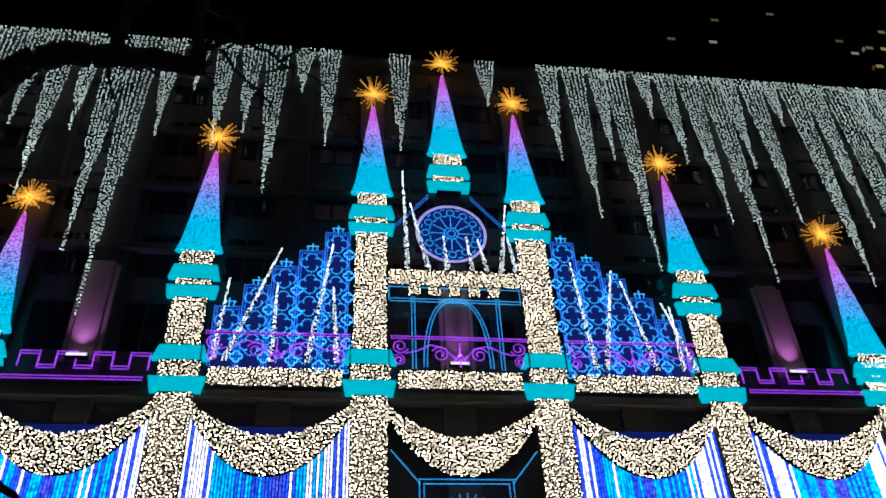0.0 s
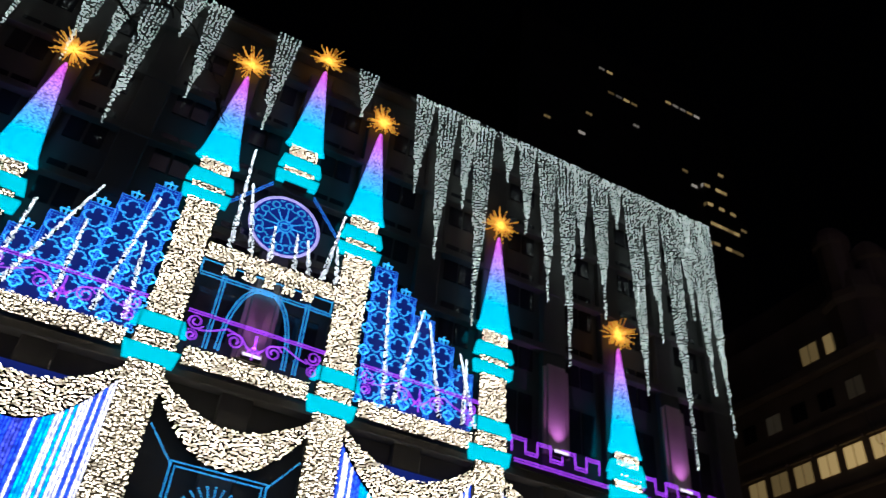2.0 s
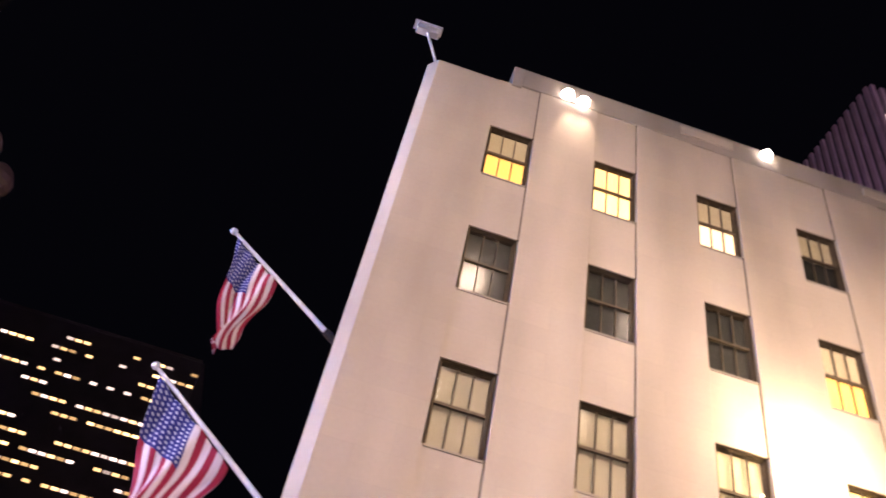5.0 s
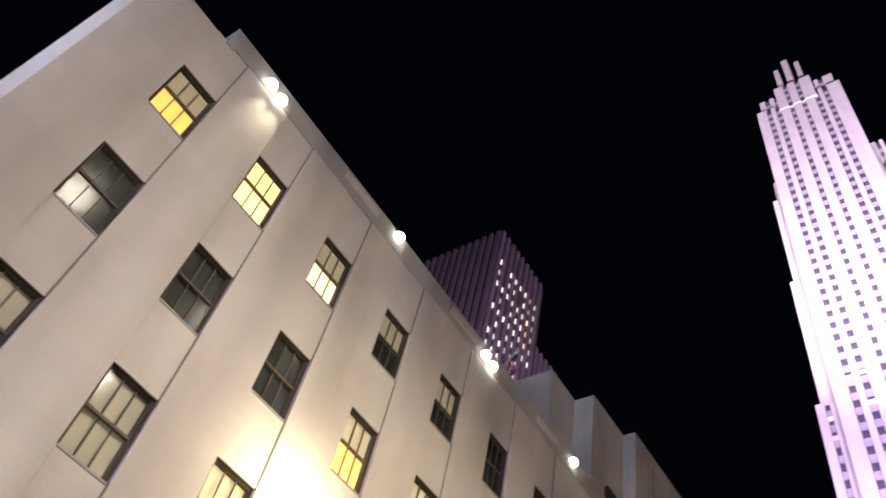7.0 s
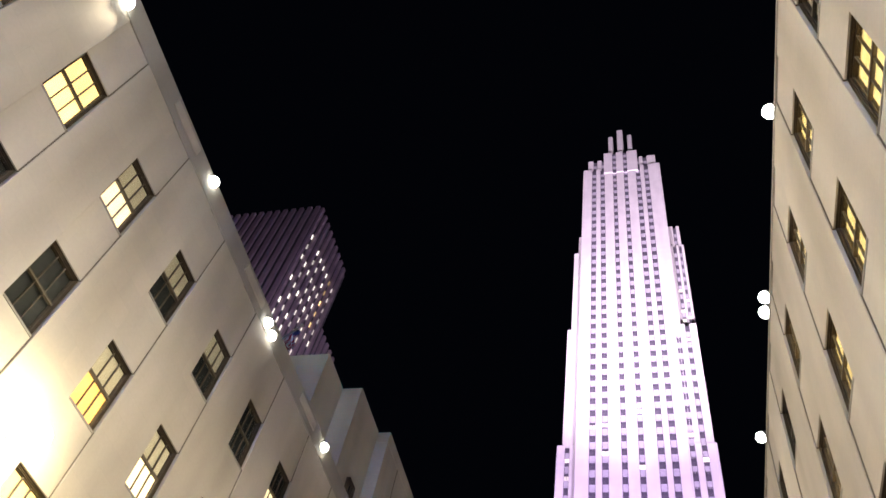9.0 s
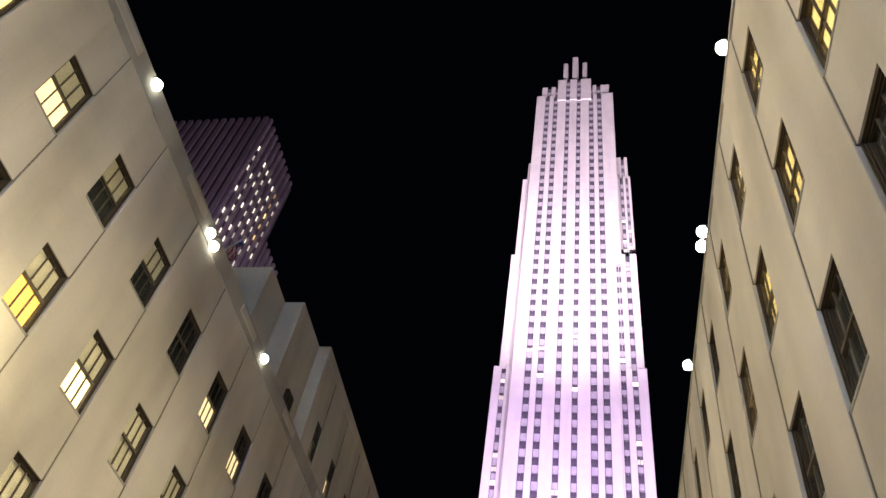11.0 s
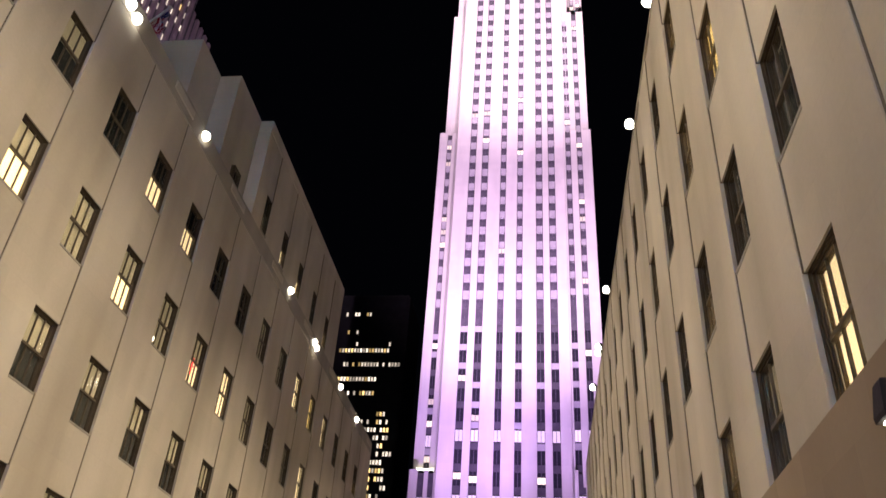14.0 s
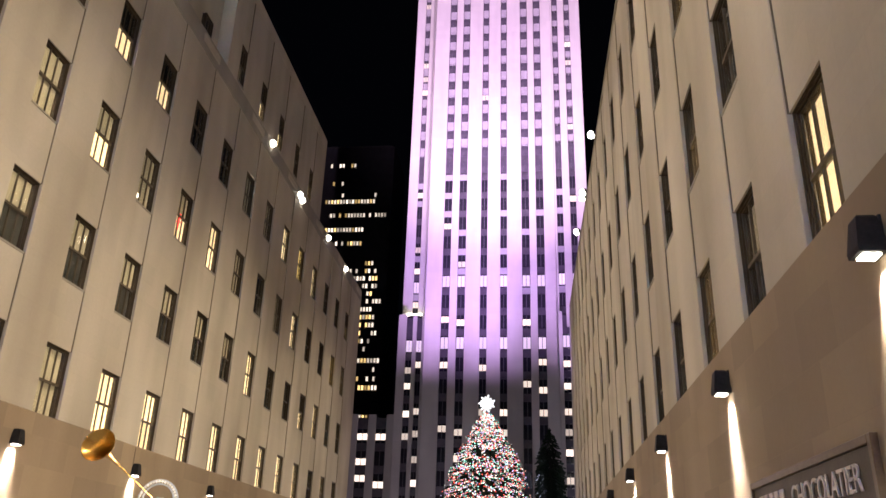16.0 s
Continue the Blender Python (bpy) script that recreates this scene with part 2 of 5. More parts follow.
def reuse(ob, parent, at=(0, 0, 0), name=None, material=None):
    """Another object on the same mesh."""
    o = new(name or ob.name.split(".")[0], ob.data)
    o.parent, o.location = parent, at
    if material:
        o.material_slots[0].link = "OBJECT"
        o.material_slots[0].material = material
    return o


def thing(name, label, category, at=(0, 0, 0), group="", kind=""):
    ob = new(name)
    ob.location = at
    ob.empty_display_size = 0.1
    return tagged(ob, label, category, group, kind)


def box(bm, x0, x1, y0, y1, z0, z1, bevel=0.0):
    r = bmesh.ops.create_cube(bm, size=1, matrix=Matrix.Translation(((x0 + x1) / 2, (y0 + y1) / 2, (z0 + z1) / 2))
                              @ Matrix.Diagonal((abs(x1 - x0), abs(y1 - y0), abs(z1 - z0), 1)))
    if bevel:
        es = list({e for v in r["verts"] for e in v.link_edges})
        bmesh.ops.bevel(bm, geom=es, offset=bevel, segments=1, affect="EDGES")
    return bm


def boxes(*specs, bevel=0.0):
    bm = bmesh.new()
    for s in specs:
        box(bm, *s, bevel=bevel)
    return bm


def tube(bm, a, b, r0, r1=None, n=8):
    a, b = Vector(a), Vector(b)
    r1 = r0 if r1 is None else r1
    q = (b - a).to_track_quat("Z", "Y")
    rings = []
    for p, r in ((a, r0), (b, r1)):
        rings.append([bm.verts.new(p + q @ Vector((r * math.cos(k * math.tau / n), r * math.sin(k * math.tau / n), 0))) for k in range(n)])
    for k in range(n):
        bm.faces.new((rings[0][k], rings[0][(k + 1) % n], rings[1][(k + 1) % n], rings[1][k]))
    bm.faces.new(rings[0][::-1])
    bm.faces.new(rings[1])
    return bm


def lathe(bm, profile, n=24, sx=1.0, sy=1.0):
    rings = []
    for r, z in profile:
        rings.append([bm.verts.new((sx * r * math.cos(k * math.tau / n), sy * r * math.sin(k * math.tau / n), z)) for k in range(n)])
    for a, b in zip(rings, rings[1:]):
        for k in range(n):
            bm.faces.new((a[k], a[(k + 1) % n], b[(k + 1) % n], b[k]))
    bm.faces.new(rings[0][::-1])
    bm.faces.new(rings[-1])
    return bm


def bulbs(name, pts, r, material, parent, label=""):
    """Many small octahedral lamps in one mesh."""
    p = np.asarray(pts, float)
    if not len(p):
        return None
    o = np.array([(1, 0, 0), (-1, 0, 0), (0, 1, 0), (0, -1, 0), (0, 0, 1), (0, 0, -1)], float) * r
    f = np.array([(0, 2, 4), (2, 1, 4), (1, 3, 4), (3, 0, 4), (2, 0, 5), (1, 2, 5), (3, 1, 5), (0, 3, 5)])
    v = (p[:, None, :] + o[None]).reshape(-1, 3)
    fs = (f[None] + 6 * np.arange(len(p))[:, None, None]).reshape(-1, 3)
    me = bpy.data.meshes.new(name)
    me.from_pydata(v.tolist(), [], fs.tolist())
    me.materials.append(material)
    ob = new(name, me)
    ob.parent = parent
    ob["kind"] = "stuff"
    if label:
        ob["label"] = label
    return ob


def along(path, step, y):
    """Points every step metres along a line of (x, z) corners, standing at depth y."""
    out = []
    for (x0, z0), (x1, z1) in zip(path, path[1:]):
        d = math.hypot(x1 - x0, z1 - z0)
        k = max(1, round(d / step))
        out += [(x0 + (x1 - x0) * i / k, y, z0 + (z1 - z0) * i / k) for i in range(k)]
    return out


def scatter(x0, x1, z0, z1, y, density, inside=None):
    """A jittered grid of points over a panel, kept where inside(x, z) says so."""
    s = 1 / math.sqrt(density)
    xs, zs = np.arange(x0 + s / 2, x1, s), np.arange(z0 + s / 2, z1, s)
    g = np.stack(np.meshgrid(xs, zs), -1).reshape(-1, 2)
    g = g + (np.random.rand(*g.shape) - 0.5) * s * 0.9
    return [(x, y + 0.06 * np.random.rand(), z) for x, z in g if inside is None or inside(x, z)]


# ---------------------------------------------------------------- ground
g = part("ground", boxes((-1500, 1500, -1500, 1500, -0.6, -0.15)), ASPHALT)
tagged(g, "dark asphalt ground running out to the city", "ground", kind="structure")
r = part("road", boxes((-400, 400, -29.5, -5.5, -0.15, -0.13)), ASPHALT)
tagged(r, "dark asphalt avenue between the two pavements", "road", kind="structure")
p = part("pavement", boxes((-400, 400, -5.5, 200, -0.15, 0.0)), PAVING)
tagged(p, "grey granite paving of the promenade", "pavement", kind="structure")
p = part("pavement", boxes((-400, 400, -34.0, -29.5, -0.15, 0.0)), PAVING)
tagged(p, "grey paving along the department store", "pavement", kind="structure")

# ---------------------------------------------------------------- the two low limestone wings
PITCH, WIN_W, WIN_H = 3.339, 1.31, 2.22
TOPS = (20.96, 16.55, 12.20, 7.90)
FIRST = 2.10


def make_window_meshes():
    """One sash window, its opening 1.31 x 2.22 m in the wall plane x = 0, room on the -x side."""
    w, h = WIN_W, WIN_H
    fr = bmesh.new()
    d0, d1 = -0.17, -0.09
    for s in ((d0, d1, 0, 0.055, 0, h), (d0, d1, w - 0.055, w, 0, h), (d0, d1, 0.055, w - 0.055, 0, 0.07), (d0, d1, 0.055, w - 0.055, h - 0.06, h)):
        box(fr, *s)
    sash = bmesh.new()
    box(sash, -0.16, -0.07, 0.07, w - 0.07, h / 2 - 0.035, h / 2 + 0.035)
    for k in (1, 2):
        yy = 0.07 + (w - 0.14) * k / 3
        box(sash, -0.155, -0.095, yy - 0.015, yy + 0.015, 0.09, h - 0.08)
    pane = boxes((-0.130, -0.122, 0.07, w - 0.07, 0.09, h / 2 - 0.045))
    sill = boxes((-0.34, 0.055, 0.002, w - 0.002, -0.07, 0.0), bevel=0.008)
    reveal = bmesh.new()
    # stepped lining of jambs and head, one bent profile swept round three sides
    prof = [(-0.2, 0.075), (-0.15, 0.075), (-0.15, 0.05), (-0.115, 0.05), (-0.115, 0.062), (-0.10, 0.062), (-0.10, 0.035), (-0.06, 0.035), (-0.06, 0.048), (-0.045, 0.048), (-0.045, 0.02), (-0.004, 0.02), (-0.004, 0.0), (-0.2, 0.0)]
    rings = [[reveal.verts.new((x, yy(d), zz(d))) for x, d in prof] for yy, zz in
             ((lambda d: d, lambda d: 0.0), (lambda d: d, lambda d: h - d), (lambda d: w - d, lambda d: h - d), (lambda d: w - d, lambda d: 0.0))]
    for a, b in zip(rings, rings[1:]):
        for k in range(len(prof)):
            q = (k + 1) % len(prof)
            reveal.faces.new((a[k], a[q], b[q], b[k]))
    reveal.faces.new(rings[0])
    reveal.faces.new(rings[-1][::-1])
    bmesh.ops.recalc_face_normals(reveal, faces=reveal.faces)
    lower = boxes((-0.22, -0.20, 0.02, w - 0.02, 0.02, h / 2))
    out = {}
    for k, bm in dict(window=fr, sash=sash, pane=pane, window_sill=sill, reveal=reveal, blind=lower).items():
        me = bpy.data.meshes.new(k)
        bm.to_mesh(me)
        bm.free()
        out[k] = me
    out["window"].materials.append(FRAME)
    out["sash"].materials.append(FRAME)
    out["pane"].materials.append(GLASS)
    out["window_sill"].materials.append(LIME_DARK)
    out["reveal"].materials.append(BRONZE)
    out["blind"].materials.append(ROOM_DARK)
    return out


WM = make_window_meshes()


def sash_window(parent, y, z, upper, lower, label=""):
    w = new("window", WM["window"])
    w.parent, w.location = parent, (0, y, z)
    w["label"] = label or "tall dark-framed sash window"
    # with ROOM_DARK the blind is only a painted sheet of room shade
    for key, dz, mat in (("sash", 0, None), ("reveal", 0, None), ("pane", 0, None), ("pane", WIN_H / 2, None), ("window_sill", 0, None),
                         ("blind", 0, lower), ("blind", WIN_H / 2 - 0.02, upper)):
        o = new(key, WM[key])
        o.parent, o.location = w, (0, 0, dz)
        if key == "pane":
            o.visible_shadow = False
        if mat:
            o.material_slots[0].link = "OBJECT"
            o.material_slots[0].material = mat
    return w


D_, G_, W_, C_, A_ = ROOM_DARK, SHADE_GREY, ROOM_WARM, ROOM_CREAM, ROOM_AMBER
S_ = SHADE_DIM
# (row, column): upper half, lower half
LEFT_STATES = {
    (1, 1): (G_, A_), (1, 2): (W_, W_), (1, 3): (G_, C_), (1, 4): (G_, D_), (1, 5): (G_, D_), (1, 6): (D_, D_), (1, 7): (D_, C_), (1, 8): (D_, C_),
    (1, 9): (D_, D_), (1, 10): (D_, D_), (1, 11): (G_, G_), (1, 12): (G_, G_),
    (2, 1): (D_, D_), (2, 2): (D_, D_), (2, 3): (D_, D_), (2, 4): (G_, A_), (2, 5): (G_, C_), (2, 6): (G_, G_), (2, 7): (G_, C_), (2, 8): (G_, G_),
    (2, 9): (G_, C_), (2, 10): (C_, C_), (2, 11): (G_, G_), (2, 12): (D_, D_),
    (3, 1): (S_, S_), (3, 2): (S_, S_), (3, 3): (G_, G_), (3, 4): (W_, W_), (3, 5): (G_, D_), (3, 6): (G_, D_), (3, 7): (G_, D_), (3, 8): (G_, D_), (3, 9): (G_, D_), (3, 10): (G_, D_),
    (3, 11): (G_, D_), (3, 12): (C_, C_), (3, 13): (D_, D_),
    (4, 6): (D_, D_), (4, 7): (G_, G_), **{(4, k): (C_, C_) for k in range(8, 16)},
}
RIGHT_STATES = {(1, 3): (W_, C_), (1, 4): (C_, W_), (2, 3): (W_, W_), (2, 2): (W_, W_), (3, 2): (D_, D_), (2, 4): (W_, W_), (3, 3): (D_, D_), (3, 4): (D_, D_), (3, 5): (D_, C_),
                (4, 3): (C_, C_), (4, 4): (G_, D_), (4, 5): (C_, W_), (2, 5): (C_, W_), (1, 5): (W_, W_)}


def wing(name, label, states, seed, upper):
    """A six-storey limestone wing 64 m long. Its wall plane is x = 0, y runs along it, the outside is +x."""
    rnd = random.Random(seed)
    b = thing(name, label, "building")
    back, L0, L1 = -26.0, -0.3, 63.9
    crest = 23.4 if upper else 22.95
    n = 18
    ys = [FIRST + PITCH * k for k in range(n)]
    # body behind the windows, floors and ends
    core = boxes((back, -0.6, L0 + 0.3, L1 - 0.3, 0, crest - 0.4))
    part("wall", core, LIME_DARK, b)
    # piers between the window bays stand proud of the spandrels
    e = [L0] + [v for y in ys for v in (y - 0.04, y + WIN_W + 0.04)] + [L1]
    for a, c in zip(e[0::2], e[1::2]):
        top = crest - 0.1 if a < 2 else crest
        if a < 1:
            bm = bmesh.new()
            plan = [(-0.6, a), (-0.32, a), (0.0, a + 0.3), (0.0, c), (-0.6, c)]
            f = bm.faces.new([bm.verts.new((x, y, 5.75)) for x, y in plan])
            up = bmesh.ops.extrude_face_region(bm, geom=[f])["geom"]
            bmesh.ops.translate(bm, verts=[v for v in up if isinstance(v, bmesh.types.BMVert)], vec=(0, 0, top - 5.75))
            bmesh.ops.recalc_face_normals(bm, faces=bm.faces)
            part("corner_pier", bm, LIME, b, "corner pier with a chamfered edge")
            continue
        part("pier", boxes((-0.6, 0.0, a, c, 5.75, top), bevel=0.012), LIME, b)
    # spandrels
    for y in ys:
        zs = [5.75] + [v for t in reversed(TOPS) for v in (t - WIN_H, t)] + [crest]
        for z0, z1 in zip(zs[0::2], zs[1::2]):
            if z1 - z0 > 0.05:
                part("spandrel", boxes((-0.6, -0.04, y - 0.04, y + WIN_W + 0.04, z0, z1)), LIME, b)
    # dark strips put in for the shade on the far pier's return
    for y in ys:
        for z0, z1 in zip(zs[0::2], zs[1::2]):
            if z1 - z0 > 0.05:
                part("cover_strip", boxes((-0.09, -0.02, y + WIN_W, y + WIN_W + 0.035, z0, z1)), SHADE_AND_JOINT, b)
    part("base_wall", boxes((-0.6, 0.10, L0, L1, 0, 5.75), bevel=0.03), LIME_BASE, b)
    part("end_wall", boxes((back, -0.602, L0, L0 + 0.3, 0, crest - 0.1)), LIME, b, "pale limestone end wall facing the avenue")
    part("end_wall", boxes((back, -0.6, L1 - 0.3, L1, 0, crest - 0.1)), LIME, b)
    # parapet in blocks, some pale panels
    if upper:
        part("parapet", boxes((-0.5, 0.02, 2.8, L1, 23.4, 24.35), (back, 0.02, 2.45, 2.8, 23.3, 24.35), bevel=0.02), LIME_DARK, b, "weathered stone parapet")
        for k in range(9):
            y = 8.3 + k * 6.68
            part("parapet_panel", boxes((-0.4, 0.07, y, y + 1.9, 23.75, 24.15), bevel=0.02), LIME, b)
    else:
        part("coping", boxes((-0.5, 0.03, 2.45, L1, crest, crest + 0.14), bevel=0.02), LIME_DARK, b, "flat stone coping")
    part("roof", boxes((back, -0.5, L0, L1, crest - 0.4, crest - 0.1)), ROOFING, b)
    for k, y in enumerate(ys, 1):
        for row, t in enumerate(TOPS, 1):
            st = states.get((row, k)) or rnd.choice([(D_, D_), (G_, D_), (D_, D_), (G_, G_), (C_, C_), (W_, W_), (D_, C_)])
            w = sash_window(b, y, t - WIN_H, *st)
            w.location.x = -0.075
    if upper:
        for (x, y0, y1) in ((-1.8, 25.3, 27.8), (-0.7, 27.8, 31.2)):
            part("setback_block", boxes((back, x, y0, y1, 23.3, 30.76), bevel=0.02), LIME, b)
        ue = [31.2] + [v for y in ys[9:14] for v in (y + 0.41, y + WIN_W)] + [49.3]
        for a, c in zip(ue[0::2], ue[1::2]):
            part("pier", boxes((-0.6, -0.01, a, c, 24.36, 30.0), bevel=0.012), LIME, b)
        for y in ys[9:14]:
            part("spandrel", boxes((-0.6, -0.04, y + 0.41, y + WIN_W, 24.36, 24.55)), LIME, b)
            part("spandrel", boxes((-0.6, -0.04, y + 0.41, y + WIN_W, 24.55 + WIN_H, 30.0)), LIME, b)
            # same painted shade beside the upper windows
            part("cover_strip", boxes((-0.06, -0.005, y + WIN_W - 0.03, y + WIN_W, 24.55 + WIN_H, 30.0)), SHADE_AND_JOINT, b)
            w = sash_window(b, y + 0.41, 24.55, *rnd.choice([(D_, C_), (D_, D_), (D_, G_)]))
            w.location.x = -0.04
            w.scale.y = 0.69
        w = sash_window(b, 29.2, 24.4, D_, G_, "small sash window in the setback block")
        w.location.x, w.scale.y, w.scale.z = -0.5, 0.66, 0.72
        part("setback_block", boxes((back, -0.6, 31.2, 49.3, 23.3, 30.0)), LIME, b)
        part("parapet", boxes((back, 0.0, 31.2, 49.3, 30.0, 30.76), bevel=0.03), LIME, b)
    return b


XL = -14.6
left = wing("limestone_wing", "pale limestone office wing with rows of sash windows, some lit", LEFT_STATES, 3, True)
left.location = (XL, 0, 0)
right = wing("limestone_wing", "pale limestone office wing beside the promenade, mirrored windows", RIGHT_STATES, 8, False)
# the opposite wing is the same building mirrored
right.matrix_world = Matrix.Translation((3.725, 0.37, 0)) @ Matrix.Rotation(radians(0.48), 4, "Z") @ Matrix.Diagonal((-1, 1, 1, 1))


def floodlight(at, side, heads, name="floodlight"):
    """Rooftop floodlight on a short arm; side +1 points to +x."""
    f = thing(name, "bright round floodlight on a short arm at the roof edge" if heads == 1 else "pair of bright floodlights on one roof-edge bracket", "floodlight", at, "roof edge floodlights")
    bm = bmesh.new()
    tube(bm, (-0.65 * side, 0, -0.15), (0.25 * side, 0, -0.1), 0.035)
    tube(bm, (0.25 * side, 0, -0.1), (0.25 * side, 0, 0.05), 0.03)
    tube(bm, (-0.55 * side, 0, -0.15), (-0.55 * side, 0, -1.6), 0.03)
    part("bracket", bm, BLACK, f)
    for k in range(heads):
        dy = (k - (heads - 1) / 2) * 0.55
        bm = bmesh.new()
        lathe(bm, [(0.05, -0.16), (0.17, -0.12), (0.24, 0.0), (0.25, 0.05)], 14)
        bmesh.ops.rotate(bm, verts=bm.verts, cent=(0, 0, 0), matrix=Matrix.Rotation(radians(115 * side), 3, "Y"))
        bmesh.ops.translate(bm, verts=bm.verts, vec=(0.3 * side, dy, 0.05 - 0.12 * k))
        h = part("head", bm, BLACK, f)
        bm = bmesh.new()
        bmesh.ops.create_icosphere(bm, subdivisions=2, radius=0.22)
        bmesh.ops.translate(bm, verts=bm.verts, vec=(0.42 * side, dy, 0.0 - 0.12 * k))
        part("lens", bm, LENS, h, "glaring white lens")
    return f


FLOOD = (1.0, 0.87, 0.64)
for y, n, z in ((4.6, 2, 23.55), (11.4, 1, 23.95), (17.8, 2, 23.62), (24.8, 1, 23.85), (38.3, 1, 24.05), (44.4, 2, 23.7), (51.6, 1, 23.95), (57.3, 1, 23.75)):
    floodlight((XL - 0.35, y, z + 0.1), 1, n)
for y, e in ((4.6, 4700), (11.4, 5200), (24.8, 4900), (38.3, 5600), (51.6, 5600)):
    lamp("SPOT", "flood_beam", (XL + 0.55, y, 24.1), (3.5, y + 2, 14 if y > 12 else 19), e, FLOOD, 0.25, 92 if y > 12 else 84, 1.0)
for y, n, z in ((4.3, 2, 23.9), (11.2, 1, 23.9), (18.3, 2, 23.9), (24.8, 1, 23.9), (38.0, 1, 23.95), (45.1, 2, 23.9), (51.0, 1, 23.95)):
    floodlight((4.2 - 0.012 * y, y, z), -1, n)
for y, e in ((4.0, 5800), (11.6, 5000), (18.3, 7800), (33.6, 14000), (51.0, 14500)):
    lamp("SPOT", "flood_beam", (3.1, y, 24.2), (XL, y + 1, -3.0 if y > 20 else 2.0 if y > 5 else 6.0), e, FLOOD, 0.25, 80 if y > 20 else 88 if y > 5 else 112, 0.95)

for y in (4.5, 5.0):
    lamp("SPOT", "spill_beam", (XL + 0.38, y, 23.62), (XL, y, 21.2), 260, FLOOD, 0.05, 40, 1.0)

# floodlight fixed to the wall itself, pouring onto the stone
f = thing("wall_floodlight", "glaring yellow-white floodlight fixed to the limestone wall", "floodlight", (XL, 11.3, 12.2))
part("bracket", boxes((0.0, 0.5, -0.02, 0.02, -0.02, 0.02)), STEEL, f)
bm = bmesh.new()
bmesh.ops.create_icosphere(bm, subdivisions=2, radius=0.42)
bmesh.ops.translate(bm, verts=bm.verts, vec=(0.75, 0, 0))
part("lens", bm, LENS, f, "glaring lens")
lamp("SPOT", "wall_flood_beam", (XL + 1.5, 11.3, 12.2), (XL, 11.3, 12.2), 760, (1.0, 0.84, 0.45), 0.3, 156, 0.9)


def wall_sconce(at, side):
    """Dark metal downlight box; it throws a narrow streak down the stone."""
    s = thing("wall_sconce", "dark bronze downlight throwing a white streak down the wall", "wall lamp", at, "promenade wall lamps")
    bm = bmesh.new()
    lathe(bm, [(0.205, -0.22), (0.215, -0.16), (0.15, 0.17), (0.12, 0.20)], 4)
    bmesh.ops.rotate(bm, verts=bm.verts, cent=(0, 0, 0), matrix=Matrix.Rotation(radians(45), 3, "Z"))
    bmesh.ops.translate(bm, verts=bm.verts, vec=(0.15 * side, 0, 0))
    part("hood", bm, BLACK, s)
    part("arm", boxes((0.0, 0.1 * side, -0.05, 0.05, 0.02, 0.12), (0.0, 0.03 * side, -0.1, 0.1, -0.1, 0.2)), BLACK, s)
    part("lens", boxes((0.06 * side, 0.24 * side, -0.09, 0.09, -0.245, -0.222)), LENS, s, "glowing white lens")
    x, y, z = at
    d = bpy.data.lights.new("downlight_beam", "AREA")
    d.shape, d.size, d.size_y, d.spread = "RECTANGLE", 0.05, 0.32, radians(46)
    d.energy, d.color = 130, (1.0, 0.95, 0.88)
    ob = new("downlight_beam", d)
    ob.matrix_world = pose(x + 0.085 * side, y, z - 0.26, 0, 7 * side, 0)
    return s


for y, z in ((8.2, 5.0), (14.9, 5.03), (21.9, 5.05), (28.8, 5.07), (35.75, 5.07)):
    wall_sconce((3.63 - 0.0084 * y, y, z), -1)
for k in range(5):
    wall_sconce((XL + 0.07, 21.4 + 7.2 * k, 4.92), 1)

SIGN_BOARD = surface("dark_brown_board", (0.05, 0.034, 0.024), (0.085, 0.06, 0.042), scale=3, rough=0.6)
SIGN_FRAME = surface("bronze_sign_frame", (0.10, 0.066, 0.038), (0.16, 0.11, 0.066), scale=6, rough=0.45, metal=0.3)
# shop sign: dark board, framed; one word can be read
s = thing("shop_sign", "dark framed shop sign with pale raised capitals", "sign", (3.63, 0.1, 0))
s.rotation_euler.z = radians(0.45)
part("board", boxes((-0.05, 0.0, 9.1, 13.8, 2.35, 3.05), bevel=0.01), SIGN_BOARD, s)
part("sign_frame", boxes((-0.09, 0.0, 9.0, 9.1, 2.25, 3.15), (-0.09, 0.0, 13.8, 13.9, 2.25, 3.15), (-0.09, 0.0, 9.1, 13.8, 3.05, 3.15), (-0.09, 0.0, 9.1, 13.8, 2.25, 2.35), bevel=0.01), SIGN_FRAME, s)
cu = bpy.data.curves.new("lettering", "FONT")
cu.body, cu.size, cu.extrude, cu.align_x = "CHOCOLATIER", 0.44, 0.012, "RIGHT"
cu.materials.append(surface("sign_letters", (0.50, 0.42, 0.36), (0.62, 0.54, 0.46), scale=6, rough=0.5))
o = new("lettering", cu)
o.parent = s
o.matrix_local = Matrix.Translation((-0.066, 9.45, 2.60)) @ Matrix.Rotation(radians(-90), 4, "Z") @ Matrix.Rotation(radians(90), 4, "X") @ Matrix.Diagonal((0.80, 1, 1, 1))
for k in range(5):
    part("letter_bar", boxes((-0.07, -0.05, 12.25 + 0.26 * k, 12.43 + 0.26 * k, 2.60, 2.91)), cu.materials[0], s)


